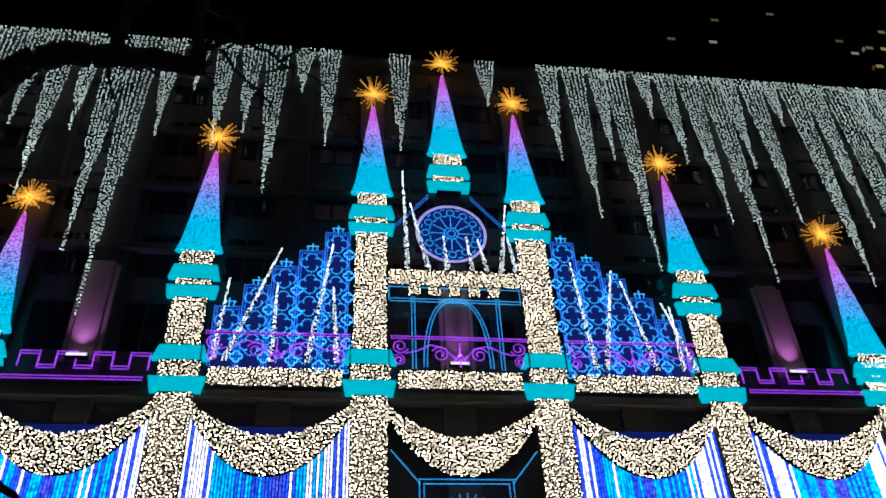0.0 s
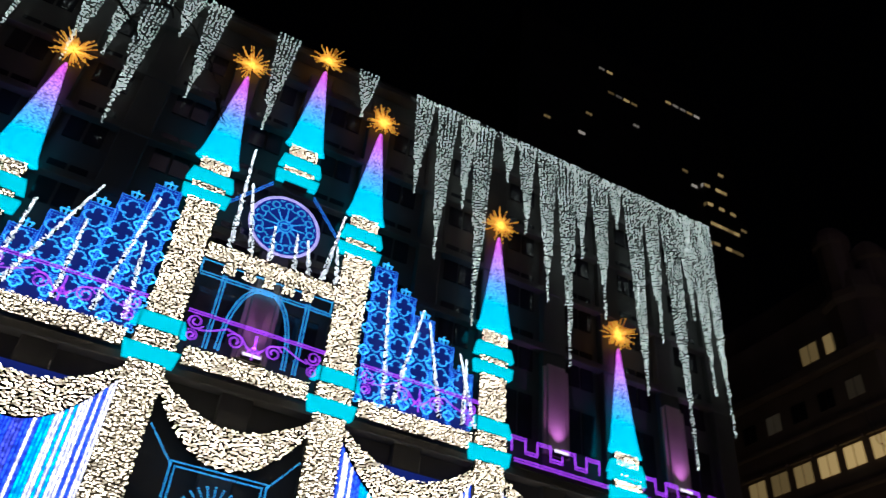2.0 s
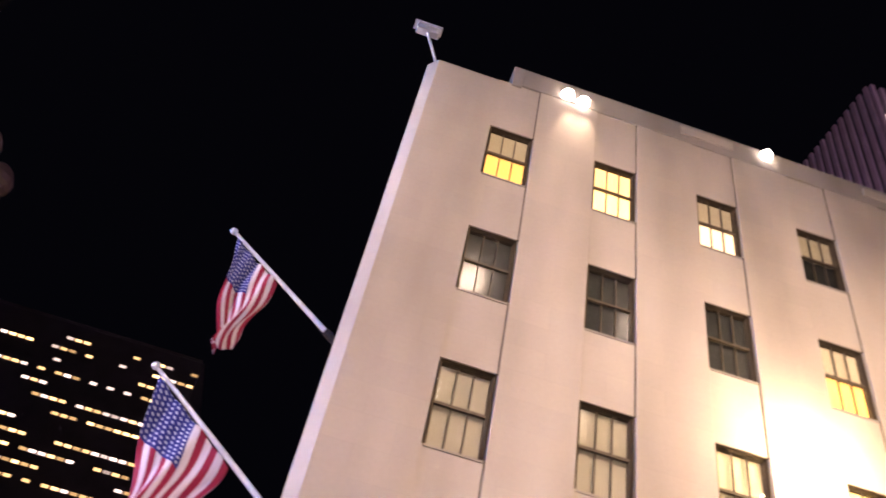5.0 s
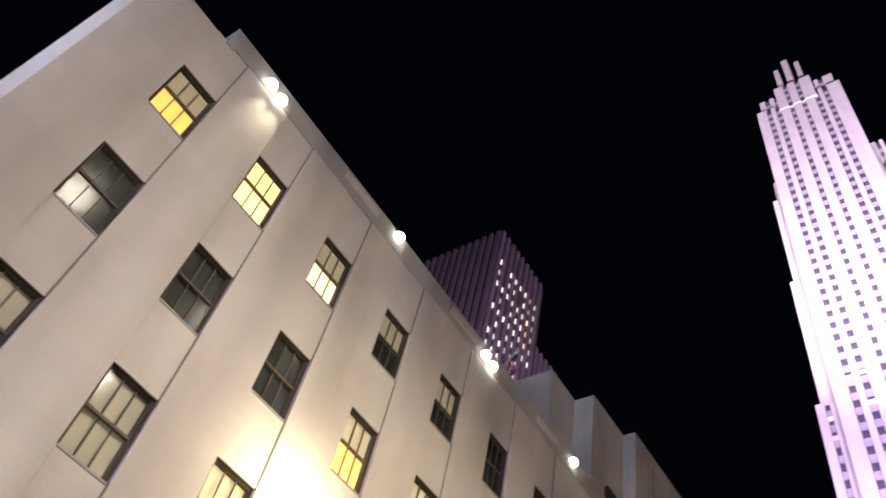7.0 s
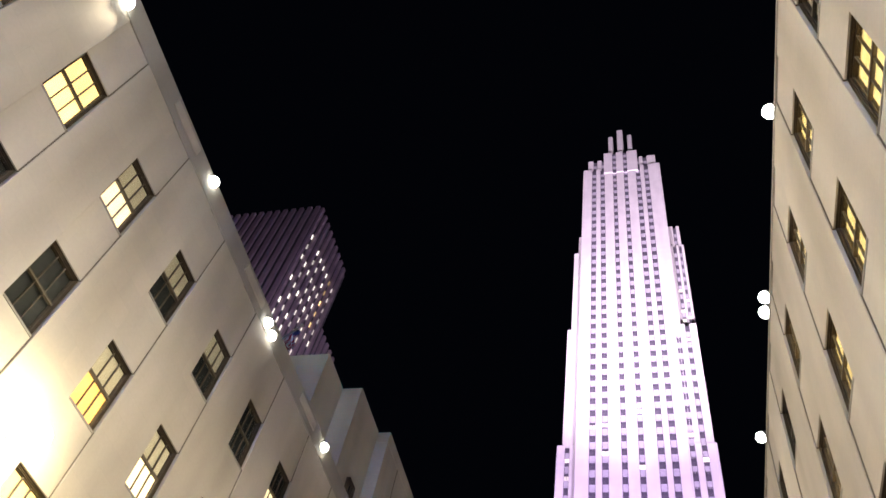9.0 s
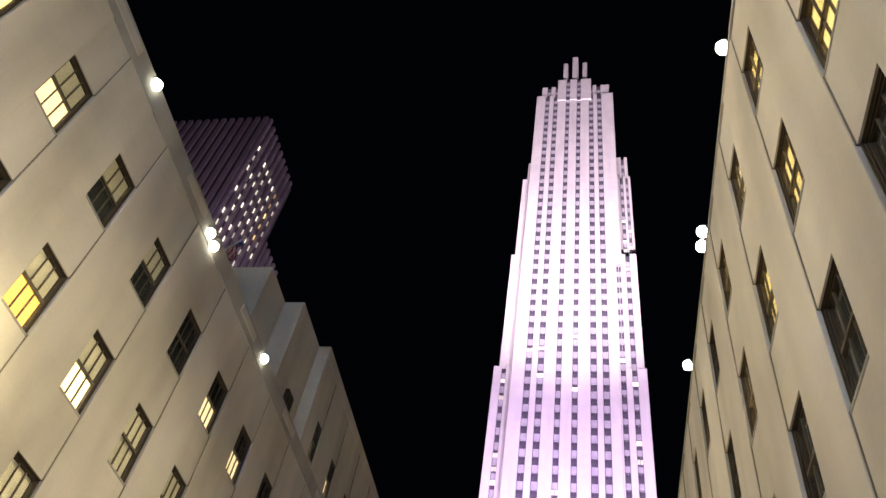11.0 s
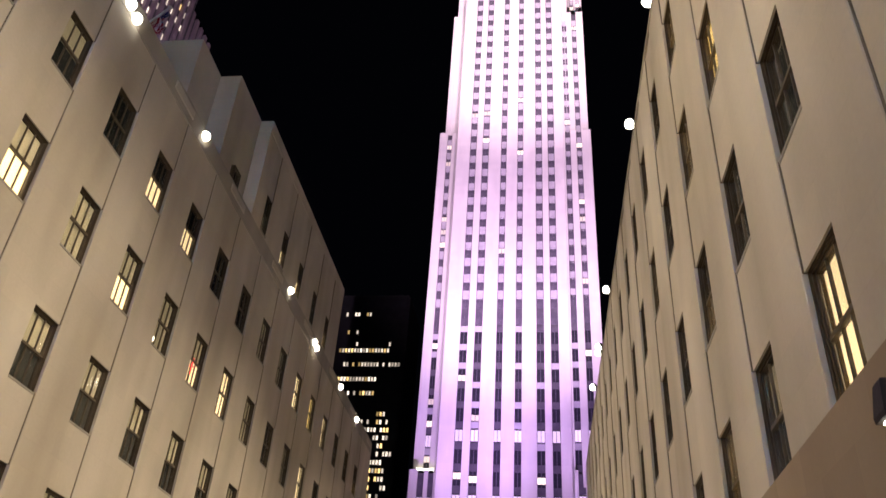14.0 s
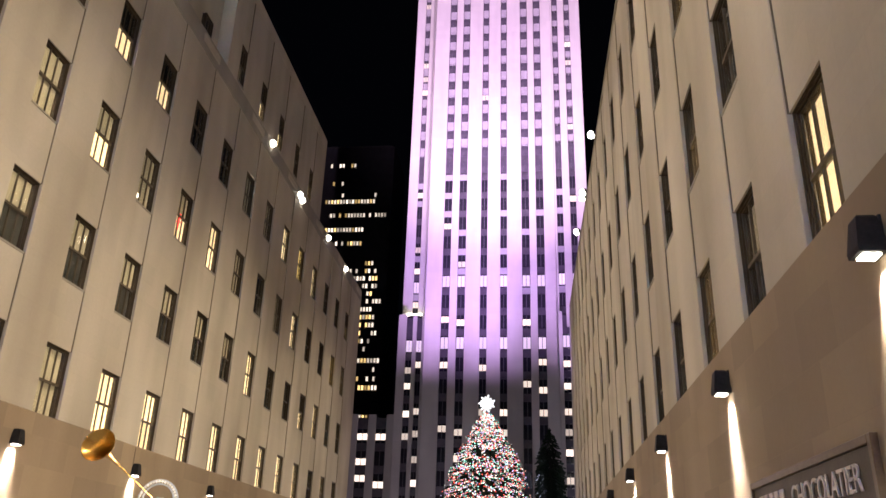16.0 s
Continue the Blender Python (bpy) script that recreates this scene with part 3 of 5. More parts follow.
def flag(name, base, tip, at, length, drop, seed):
    """Pole leaning out from the avenue front with a cloth hanging from its outer half."""
    f = thing(name, "american flag hanging in folds from a white slanted pole", "flag", (0, 0, 0), "avenue flags")
    bm = bmesh.new()
    tube(bm, base, tip, 0.075, 0.05, 10)
    part("flagpole", bm, STEEL, f)
    bm = bmesh.new()
    bmesh.ops.create_uvsphere(bm, u_segments=10, v_segments=6, radius=0.11, matrix=Matrix.Translation(tip))
    part("finial", bm, STEEL, f)
    bm = bmesh.new()
    tube(bm, base, Vector(base).lerp(Vector(tip), 0.12), 0.12, 0.12)
    part("socket", bm, BLACK, f)
    bm = bmesh.new()
    uv = bm.loops.layers.uv.new("UVMap")
    t, b = Vector(tip), Vector(base)
    d = (b - t).normalized()
    nu, nv = 26, 30
    rows = []
    for j in range(nv + 1):
        v = j / nv
        row = []
        for i in range(nu + 1):
            u = i / nu
            q = t + d * (0.25 + length * u * (1 - 0.48 * v ** 1.3)) + Vector((0, 0, -0.12 - drop * v * (1 - 0.22 * u)))
            q.x += 0.20 * math.sin(u * 9 + v * 4 + seed) * (0.2 + v) + 0.07 * math.sin(u * 23 + v * 9)
            q.y += 0.15 * drop * v * (1 - 0.6 * u)
            q.y += 0.16 * math.sin(v * 8 + u * 6 + seed) * v
            row.append((bm.verts.new(q), (u, v)))
        rows.append(row)
    for j in range(nv):
        for i in range(nu):
            c = (rows[j][i], rows[j][i + 1], rows[j + 1][i + 1], rows[j + 1][i])
            fc = bm.faces.new([k[0] for k in c])
            fc.smooth = True
            for l, k in zip(fc.loops, c):
                l[uv].uv = k[1]
    o = part("cloth", bm, FLAG, f, "red, white and blue cloth")
    o.modifiers.new("thick", "SOLIDIFY").thickness = 0.01
    return f


flag("flag", (-18.0, -0.2, 14.0), (-18.0, -4.1, 16.75), 0, 1.85, 3.7, 0.3)
flag("flag", (-18.0, -0.2, 8.9), (-18.0, -4.3, 11.85), 0, 2.9, 3.9, 2.1)
flag("roof_flag", (-17.2, 20.2, 23.9), (-17.0, 22.9, 30.2), 0, 1.5, 1.2, 1.1)
# unseen fill lamp added below the flags to brighten the cloth
lamp("SPOT", "flag_uplight", (-17.0, -3.0, 4.4), (-18.0, -2.6, 14), 200, (0.85, 0.85, 1.0), 0.1, 80, 0.7)
# added unseen spot for what the store's light show throws back across the avenue
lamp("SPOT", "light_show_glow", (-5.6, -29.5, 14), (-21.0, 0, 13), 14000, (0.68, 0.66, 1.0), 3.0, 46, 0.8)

part("expansion_joint", boxes((0.1005, 0.106, 28.5, 28.54, 0, 5.7)), SHADE_AND_JOINT, left)

# small things seen in two windows
n = thing("neon_sign", "small red neon cross glowing inside an office window", "sign", (XL - 0.245, FIRST + 8 * PITCH + 0.62, 15.2))
part("neon_tube", tube(tube(bmesh.new(), (0, -0.3, -0.1), (0, 0.3, 0.12), 0.03), (0, 0.0, -0.35), (0, 0.08, 0.4), 0.03), glow("red_neon", (1.0, 0.06, 0.05), 3.0), n)
part("mount", boxes((-0.02, -0.005, -0.05, 0.05, -0.9, 0.0)), BLACK, n)
n = thing("globe_lamp", "white globe lamp on the sill inside a window", "lamp", (XL - 0.235, FIRST + 7 * PITCH + 0.25, 14.42))
bm = bmesh.new()
bmesh.ops.create_icosphere(bm, subdivisions=2, radius=0.12, matrix=Matrix.Translation((0, 0, 0.2)))
part("globe", bm, glow("lamp_globe", (1.0, 0.92, 0.75), 3.0), n)
part("foot", boxes((-0.02, 0.02, -0.05, 0.05, -0.1, 0.08)), BLACK, n)

# roof camera at the corner
c = thing("roof_camera", "white security camera on a bent mast at the roof corner", "camera", (XL - 0.2, -0.05, 23.3))
bm = bmesh.new()
tube(bm, (0, 0, 0), (0, -0.45, 1.2), 0.05)
tube(bm, (0, -0.45, 1.2), (0, -0.6, 1.6), 0.05)
part("mast", bm, STEEL, c)
part("housing", boxes((-0.15, 0.15, -1.0, -0.2, 1.55, 1.85), bevel=0.04), STEEL, c)
part("hood", boxes((-0.18, 0.18, -1.1, -0.15, 1.85, 1.9)), STEEL, c)

# ---------------------------------------------------------------- the floodlit skyscraper
def far_windows(parent, spots, w, h, axis, mats, name="window"):
    """Window panes as objects on one shared mesh; axis 'y': set in a wall facing along y."""
    q = w * 0.04
    if axis == "y":
        bm = boxes((-w / 2, -q, -0.06, 0.06, -h / 2, h / 2), (q, w / 2, -0.06, 0.06, -h / 2, h / 2))
    else:
        bm = boxes((-0.06, 0.06, -w / 2, -q, -h / 2, h / 2), (-0.06, 0.06, q, w / 2, -h / 2, h / 2))
    me = bpy.data.meshes.new(name)
    bm.to_mesh(me)
    bm.free()
    me.materials.append(mats[0])
    for x, y, z, m in spots:
        o = new(name, me)
        o.parent, o.location = parent, (x, y, z)
        if m:
            o.material_slots[0].link = "OBJECT"
            o.material_slots[0].material = mats[m]


TX = -6.4     # the tower's axis
TY = 143.0
t = thing("skyscraper", "slender stepped limestone skyscraper floodlit lavender and white", "skyscraper")
rnd = random.Random(11)
FLOOR = 4.1


def slab(x0, x1, y0, y1, ztop, cols, z_from=0.0, spandrels=True):
    """One setback of the tower: piers up the front, recessed window strips between them."""
    part("wall", boxes((x0, x1, y0 + 0.5, y1, z_from, ztop - 0.6)), TOWER_STONE, t)
    edges = [x0] + [v for c, w in cols for v in (c - w / 2, c + w / 2)] + [x1]
    for a, b in zip(edges[0::2], edges[1::2]):
        part("pier", boxes((a, b, y0, y0 + 0.55, z_from, ztop), bevel=0.08), TOWER_STONE, t)
    spots, lit, pale = [], [], []
    sp, sd = bmesh.new(), bmesh.new()
    for c, w in cols:
        part("window_recess", boxes((c - w / 2, c + w / 2, y0 + 0.44, y0 + 0.5, z_from, ztop - 0.6)), SPANDREL, t)
        k = int(z_from // FLOOR)
        while k * FLOOR < ztop - 5:
            z = k * FLOOR
            k += 1
            if z < z_from:
                continue
            tall = abs(z - 76.5) < 2.2
            m = 0
            q = rnd.random()
            if z < 48:
                m = 1 if q < 0.36 else 0
            elif z < 140:
                m = 1 if q < 0.10 else 0
            spots.append((c, y0 + 0.42, z + 1.35 + (0.4 if tall else 0), 0))
            if abs(z - 53.3) < 1 or abs(z - 41.0) < 1:
                pale.append((c, y0 + 0.35, z + 1.3, 0))
            elif m or (not -20 < c < 6 and z < 200 and q > 0.66):
                lit.append((c, y0 + 0.36, z + rnd.choice((0.7, 1.2, 1.8)), 0))
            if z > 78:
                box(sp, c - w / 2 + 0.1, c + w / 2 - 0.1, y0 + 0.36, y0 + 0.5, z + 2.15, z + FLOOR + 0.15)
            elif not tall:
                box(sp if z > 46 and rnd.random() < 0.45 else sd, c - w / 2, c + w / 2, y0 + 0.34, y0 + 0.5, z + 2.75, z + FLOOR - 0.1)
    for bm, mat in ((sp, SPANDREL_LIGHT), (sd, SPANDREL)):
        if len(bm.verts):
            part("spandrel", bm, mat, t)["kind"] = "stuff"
        else:
            bm.free()
    w = cols[0][1] if cols else 1
    # floodlit-toned glass above z 76, the dark copy below
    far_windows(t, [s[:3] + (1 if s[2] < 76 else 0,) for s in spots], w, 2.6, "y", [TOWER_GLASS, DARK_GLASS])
    far_windows(t, lit, w * 0.94, 1.15, "y", [TOWER_LIT], "lit_pane")
    far_windows(t, pale, w * 0.9, 2.2, "y", [TOWER_PALE], "lit_pane")


slab(-20.2, 6.8, TY, TY + 60, 262, [(-16.3, 1.5), (-13.35, 1.5), (-9.05, 1.3), (-5.2, 1.3), (-0.9, 1.5), (1.95, 1.5)])
slab(TX - 12.2, TX + 12.0, TY + 0.9, TY + 55, 270, [(-16.0, 1.5), (-13.0, 1.5), (-1.0, 1.5), (1.8, 1.5)], 262)
slab(TX - 6.4, TX + 5.6, TY - 0.35, TY + 50, 273, [(-9.05, 1.4), (-5.2, 1.4)], 258)
for x, w, z in ((-10.3, 1.7, 289), (-6.7, 2.2, 294), (-3.1, 1.7, 289)):
    part("crown_fin", boxes((x - w / 2, x + w / 2, TY + 1, TY + 20, 268, z), bevel=0.25), TOWER_STONE, t)
# wings that step out to both sides on the way down
for x0, x1, dy, zt, cols in ((-21.6, -20.2, 4.4, 224.6, []), (-22.9, -20.2, 4.2, 215, []),
                             (-23.9, -20.2, 4, 176.8, [(-22.2, 1.0)]), (-25.1, -20.2, 3.5, 133.5, [(-22.6, 1.1)]), (-25.5, -20.2, 2.2, 48.6, [(-23.3, 1.2), (-21.4, 1.0)]),
                             (6.8, 10.4, 4, 225.6, [(8.9, 1.0)]), (6.8, 10.9, 3, 213.3, [(8.2, 1.0), (9.8, 0.8)]), (4.9, 10.75, -0.4, 171.2, [(5.9, 1.2), (8.4, 1.2)]),
                             (4.9, 11.2, -0.8, 129.4, [(5.85, 1.2), (8.45, 1.2)]), (4.9, 12.2, -1.2, 48.0, [(6.3, 1.3), (9.4, 1.3)])):
    slab(x0, x1, TY + dy, TY + 58, zt, cols)
slab(-44.0, -25.4, TY + 6, TY + 50, 30, [(-40, 2.0), (-36, 2.0), (-32, 2.0), (-28.5, 2.0)])
slab(13.0, 34.0, TY + 6, TY + 50, 30, [(16, 2.0), (20, 2.0), (24, 2.0), (28, 2.0)])

LAV = (0.64, 0.40, 1.0)
PINKISH = (1.0, 0.76, 1.0)
PALE_LILAC = (0.92, 0.66, 1.0)
# floodlights behind the parapets of the wings throw up at the tower
for x, y, zt, watts, col in ((-20.0, 60.0, 268, 3.5e6, PINKISH), (8.0, 60.0, 268, 3.5e6, PINKISH), (-20.0, 58.0, 104, 6.6e5, PALE_LILAC), (9.0, 58.0, 104, 6.6e5, PALE_LILAC)):
    lamp("SPOT", "tower_flood", (x, y, 25.3), (TX, TY, zt), watts, col, 0.6, 46, 0.9)
# and unseen lavender spots, added low in front of it, graze up the piers
for x in (-23.0, -14.0, -6.5, 1.0, 10.5):
    lamp("SPOT", "setback_flood", (x, TY - 22, 4), (x, TY + 0.5, 118), 3.6e5, LAV, 0.5, 52, 1.0)
# unseen fill lamps, added to lift the foot of the tower to dim grey
for x in (-22.0, 9.0):
    lamp("POINT", "plaza_lamp_glow", (x, TY - 34, 9), (x, TY, 20), 4200, (0.86, 0.76, 1.0), 0.5)
for x, y in ((-22.7, TY + 3.2), (9.0, TY - 0.5)):
    f = thing("setback_floodlight", "row of glaring white floodlights on a setback", "floodlight", (x, y, 48.2), "tower setback floodlights")
    part("housing", boxes((-1.6, 1.6, -0.3, 0.3, 0, 0.4)), BLACK, f)
    part("lens", boxes((-1.5, 1.5, -0.32, 0.2, 0.4, 0.7)), LENS, f, "glaring lens strip")

# ---------------------------------------------------------------- other buildings round the square
def office(name, label, x0, x1, y0, y1, z, mat, faces, dx, dz, w, h, chance, mats, z0=8.0, runs=0.0, seed=1, top=None):
    """Block with its lit windows on the named faces, in floors; runs: how far lit rooms cling together."""
    rd = random.Random(seed)
    b = thing(name, label, "building")
    part("wall", boxes((x0, x1, y0, y1, 0, z), bevel=0.15), mat, b)
    part("roof", boxes((x0 + 1, x1 - 1, y0 + 1, y1 - 1, z, z + 1.2)), ROOFING, b)
    for f in faces:
        if f in "ns":
            a0, a1, fix = x0, x1, (y1 + 0.02 if f == "n" else y0 - 0.02)
        else:
            a0, a1, fix = y0, y1, (x1 + 0.02 if f == "e" else x0 - 0.02)
        spots, zz = [], z0
        while zz < z - dz:
            k, on = a0 + dx * 0.7, False
            floor_chance = chance * rd.choice((0.25, 0.6, 1.0, 1.9))
            while k < a1 - dx * 0.5:
                on = (rd.random() < runs) if on else (rd.random() < floor_chance)
                if on:
                    m = rd.randrange(len(mats))
                    spots.append((k, fix, zz, m) if f in "ns" else (fix, k, zz, m))
                k += dx
            zz += dz
        far_windows(b, spots, w, h, "y" if f in "ns" else "x", mats)
    return b


# dark tower with lavender-lit piers beyond the roof of the wing
b = thing("striped_tower", "dark granite office tower with vertical piers and lit windows", "building")
part("wall", boxes((-101, -75.5, 88.5, 109, 0, 158)), DARK_WALL, b)
rd = random.Random(5)
spots = []
for k in range(12):
    x = -100.4 + k * 2.15
    part("pier", boxes((x, x + 1.0, 87.9, 88.5, 0, 158.4)), PINK_WALL, b)
for k in range(9):
    y = 88.5 + k * 2.25
    part("pier", boxes((-75.5, -74.9, y, y + 1.0, 0, 158.4)), PINK_WALL, b)
    for j in range(40):
        z = 152 - j * 3.9
        if k < 8 and j > 0 and rd.random() < 0.85:
            spots.append((-75.4, y + 1.6, z, 0 if k == 6 and j < 6 else 1))
far_windows(b, spots, 0.85, 1.5, "x", [FAR_WINDOW, FAR_WHITE])
part("lower_wall", boxes((-101, -76.0, 109, 119, 0, 137)), DARK_WALL, b)
for k in range(5):
    part("pier", boxes((-76.0, -75.4, 109 + 2.25 * k, 110 + 2.25 * k, 0, 137.4)), PINK_WALL, b)
lamp("SPOT", "tower_flood", (-45, 62, 31.5), (-75, 105, 135), 2.4e5, (0.88, 0.66, 1.0), 0.5, 60, 0.8)

# slab far behind, its lit storeys: height, from x, to x, share of rooms lit
b = thing("office_slab", "dark glass office slab with broken rows of lit rooms", "building")
part("wall", boxes((-92, -58.5, 300, 330, 0, 176), bevel=0.15), DARK_WALL, b)
part("roof", boxes((-91, -59.5, 301, 329, 176, 177.2)), ROOFING, b)
rd = random.Random(4)
spots = []
for z, x0, x1, share in ((167, -86, -74, 0.45), (158.2, -87, -60, 0.2), (152.5, -80, -62, 0.12), (149.5, -87, -65.5, 0.95), (143, -87, -60, 0.62), (136.3, -86, -70, 0.9), (130, -85, -69, 0.8),
                         (121, -69, -60, 0.5), (117.6, -74, -62, 0.5), (114.3, -76, -63, 0.6), (111, -76, -61, 0.75), (107.7, -74, -63, 0.6), (104.4, -74, -61, 0.6), (101, -75, -63, 0.95),
                         (97.7, -75, -63, 0.95), (94.4, -75, -63, 0.7), (91, -75, -62, 0.6), (87.7, -75, -63, 0.6), (84.4, -74, -66, 0.4), (79.8, -68, -60, 0.7), (76.2, -67, -60, 0.6), (72.5, -68, -60, 0.8), (69, -67, -60, 0.8), (57.5, -66, -60, 0.6)):
    x = x0
    while x < x1:
        if rd.random() < share:
            spots.append((x, 299.98, z, rd.choice((0, 0, 1))))
        x += 1.3
far_windows(b, spots, 0.8, 1.75, "y", [FAR_WHITE, FAR_WINDOW])
office("office_slab", "dark brown office block at the end of the side street", -64, -44, 205, 230, 34, DARK_WALL, "s", 3.0, 4.2, 1.4, 2.0, 0.03, [FAR_WINDOW, FAR_WHITE], 8, 0.2, seed=14)

office("lit_slab", "dark office block with long rows of lit windows", -185, -150, -84, -27.5, 92, DARK_WALL, "e", 1.75, 2.75, 1.25, 0.6, 0.30, [FAR_WINDOW, FAR_WINDOW, FAR_WHITE], 6, 0.70, seed=7)
office("dark_tower", "tall dark tower with a few lit windows", -150, -72, -160, -121, 205, DARK_WALL, "n", 2.8, 4.6, 2.0, 0.9, 0.018, [FAR_WHITE, FAR_WINDOW], 60, 0.55, seed=9)

# chamfered tower with wrapped bands of light
b = thing("banded_tower", "dark tower with bands of warm light wrapping its corner", "building")
part("wall", boxes((-145, -134, -137, -120, 0, 175), bevel=0.6), DARK_WALL, b)
rd = random.Random(3)
spots, spots2 = [], []
for j in range(5):
    z = 141 + j * 7.2
    for k in range(5):
        if rd.random() < 0.6:
            spots.append((-135.3 - k * 2.1, -119.95, z, 0))
        if rd.random() < 0.85:
            spots2.append((-133.95, -121.5 - k * 2.9, z, rd.choice((0, 0, 1))))
far_windows(b, spots, 1.9, 1.0, "y", [FAR_WINDOW, FAR_WHITE])
far_windows(b, spots2, 2.7, 1.2, "x", [FAR_WINDOW, FAR_WHITE])

# old stone building across the side street
b = thing("stone_building", "old brown stone building with lit arched and square windows", "building")
part("wall", boxes((-82, -55, -66, -34.4, 0, 38), bevel=0.3), BROWN_STONE, b)
part("cornice", boxes((-82.5, -54.4, -66, -33.8, 37.8, 38.9), bevel=0.2), BROWN_STONE, b)
part("string_course", boxes((-82.2, -54.75, -66, -34.15, 27.2, 27.8), bevel=0.12), BROWN_STONE, b)
part("string_course", boxes((-82.2, -54.75, -66, -34.15, 33.1, 33.5), bevel=0.1), BROWN_STONE, b)
part("attic", boxes((-80, -55.7, -66, -35.3, 38.9, 45.0), bevel=0.4), BROWN_STONE, b)
part("roof", boxes((-79, -58, -66, -38.5, 45, 50.5), bevel=1.4), BROWN_STONE, b)
bm = bmesh.new()
lathe(bm, [(2.9, 38.9), (2.9, 43.5), (3.2, 44.0), (3.2, 44.6), (2.4, 45.2), (2.2, 47.0)], 10)
bmesh.ops.translate(bm, verts=bm.verts, vec=(-58.0, -36.9, 0))
part("turret", bm, BROWN_STONE, b)
for x, y, z, r in ((-56.9, -37.2, 52.9, 1.5), (-59.0, -35.3, 50.9, 1.45)):
    bm = bmesh.new()
    lathe(bm, [(r, 44.6), (r, z - 2.6), (r + 0.25, z - 2.3), (r + 0.2, z - 1.6), (r * 0.8, z - 0.6), (r * 0.35, z)], 10)
    bmesh.ops.translate(bm, verts=bm.verts, vec=(x, y, 0))
    part("chimney", bm, BROWN_STONE, b)
for y in [-36.2 - 2.55 * k for k in range(7)]:
    part("hood_mould", boxes((-55.0, -54.75, y - 1.1, y + 1.1, 31.15, 31.4)), BROWN_STONE, b)
# lit and dark windows on both fronts; the row under the cornice is dark
far_windows(b, [(-54.97, -36.2 - 2.55 * k, 30.0, 0) for k in range(6)] + [(-55.67, y, 40.7, 0) for y in (-38.6, -41.2)], 1.75, 1.75, "x", [FAR_WINDOW])
far_windows(b, [(-58.4 - 3.0 * k, -34.37, 30.4, 0) for k in (1, 2, 3, 5)], 1.5, 2.0, "y", [FAR_WINDOW])
far_windows(b, [(-54.97, -37.2 - 2.9 * k, 35.4, 0 if k % 3 else 1) for k in range(6)], 1.5, 1.6, "x", [DARK_GLASS, SHADE_GREY])
far_windows(b, [(-59.6 - 2.7 * k, -34.37, 35.6, 0) for k in range(6)], 1.4, 1.6, "y", [DARK_GLASS])
far_windows(b, [(-57.5 - 3 * k, -34.37, 24.5 - 4.2 * j, 0) for k in range(7) for j in range(5) if (k * 3 + j * 5) % 4 == 1 or j == 1], 1.5, 1.8, "y", [FAR_WINDOW])
far_windows(b, [(-54.97, -37 - 3.4 * k, 23.5 - 4.4 * j, 0) for k in range(7) for j in range(4) if (k + 2 * j) % 3 != 1], 1.5, 1.8, "x", [FAR_WINDOW])
# unseen warm fill lamp, added to brighten the old stone fronts
lamp("POINT", "street_lamp_glow", (-45, -26, 7), (-50, -34, 9), 3500, (1.0, 0.7, 0.4), 0.4)

# ---------------------------------------------------------------- the department store and its light show
XC, YW = -5.97, -34.35
YF = YW + 0.45
store = thing("department_store", "dark grey stone department store front behind its lights", "building")
part("wall", boxes((XC - 31.5, XC + 31.5, YW - 40, YW - 0.5, 0, 42.0)), GREY_STONE, store)
# stone piers, window bays and cornices of the front
for k in range(15):
    x = XC - 30.45 + k * 4.35
    part("pier", boxes((x - 0.75, x + 0.75, YW - 0.5, YW, 0, 40.4), bevel=0.05), GREY_STONE, store)
for z in (17.9, 26.2, 30.4, 34.6, 38.8):
    part("cornice" if z in (17.9, 38.8) else "string_course", boxes((XC - 31.5, XC + 31.5, YW - 0.5, YW + (0.28 if z in (17.9, 38.8) else 0.1), z, z + 0.45), bevel=0.04), GREY_STONE, store)
part("cornice", boxes((XC - 31.7, XC + 31.7, YW - 0.6, YW + 0.3, 41.5, 42.0), bevel=0.06), GREY_STONE, store)
far_windows(store, [(XC - 28.27 + 4.35 * k, YW - 0.46, 20.3 + 4.2 * j + 1.6, 0) for k in range(14) for j in range(5)], 1.9, 2.6, "y", [DARK_GLASS])
part("wall", boxes((XC - 31.4, XC - 30, YW - 40, YW - 0.5, 42, 43), (XC + 30, XC + 31.4, YW - 40, YW - 0.5, 42, 43)), GREY_STONE, store)

# niches lit violet from below
VIOLET = (0.66, 0.20, 0.95)
PILASTER_LAMP = glow("pilaster_lamp_lens", (0.92, 0.80, 1.0), 9)
for dx in (-26.1, -17.45, 0.0, 17.6, 26.1):
    x = XC + dx
    n = thing("lit_pilaster", "pale pilaster washed in violet light from a lamp at its foot", "pilaster", (x, YW, 19.7), "violet-lit pilasters")
    part("shaft", boxes((-0.62, 0.62, 0.0, 0.22, 0, 5.6), bevel=0.05), LIME, n)
    part("side_strip", boxes((-0.85, -0.66, 0.0, 0.14, 0, 5.4)), LIME, n)
    part("side_strip", boxes((0.66, 0.85, 0.0, 0.14, 0, 5.4)), LIME, n)
    lb = part("lamp_box", boxes((-0.5, 0.5, 0.35, 0.6, -0.1, 0.12)), BLACK, n)
    part("lens", boxes((-0.46, 0.46, 0.38, 0.61, 0.0, 0.16), bevel=0.02), PILASTER_LAMP, lb, "white glowing lamp front")
    lamp("SPOT", "violet_uplight", (x, YW + 0.85, 19.95), (x, YW + 0.2, 22.6), 1800 if dx else 2200, VIOLET, 0.08, 72, 1.0)


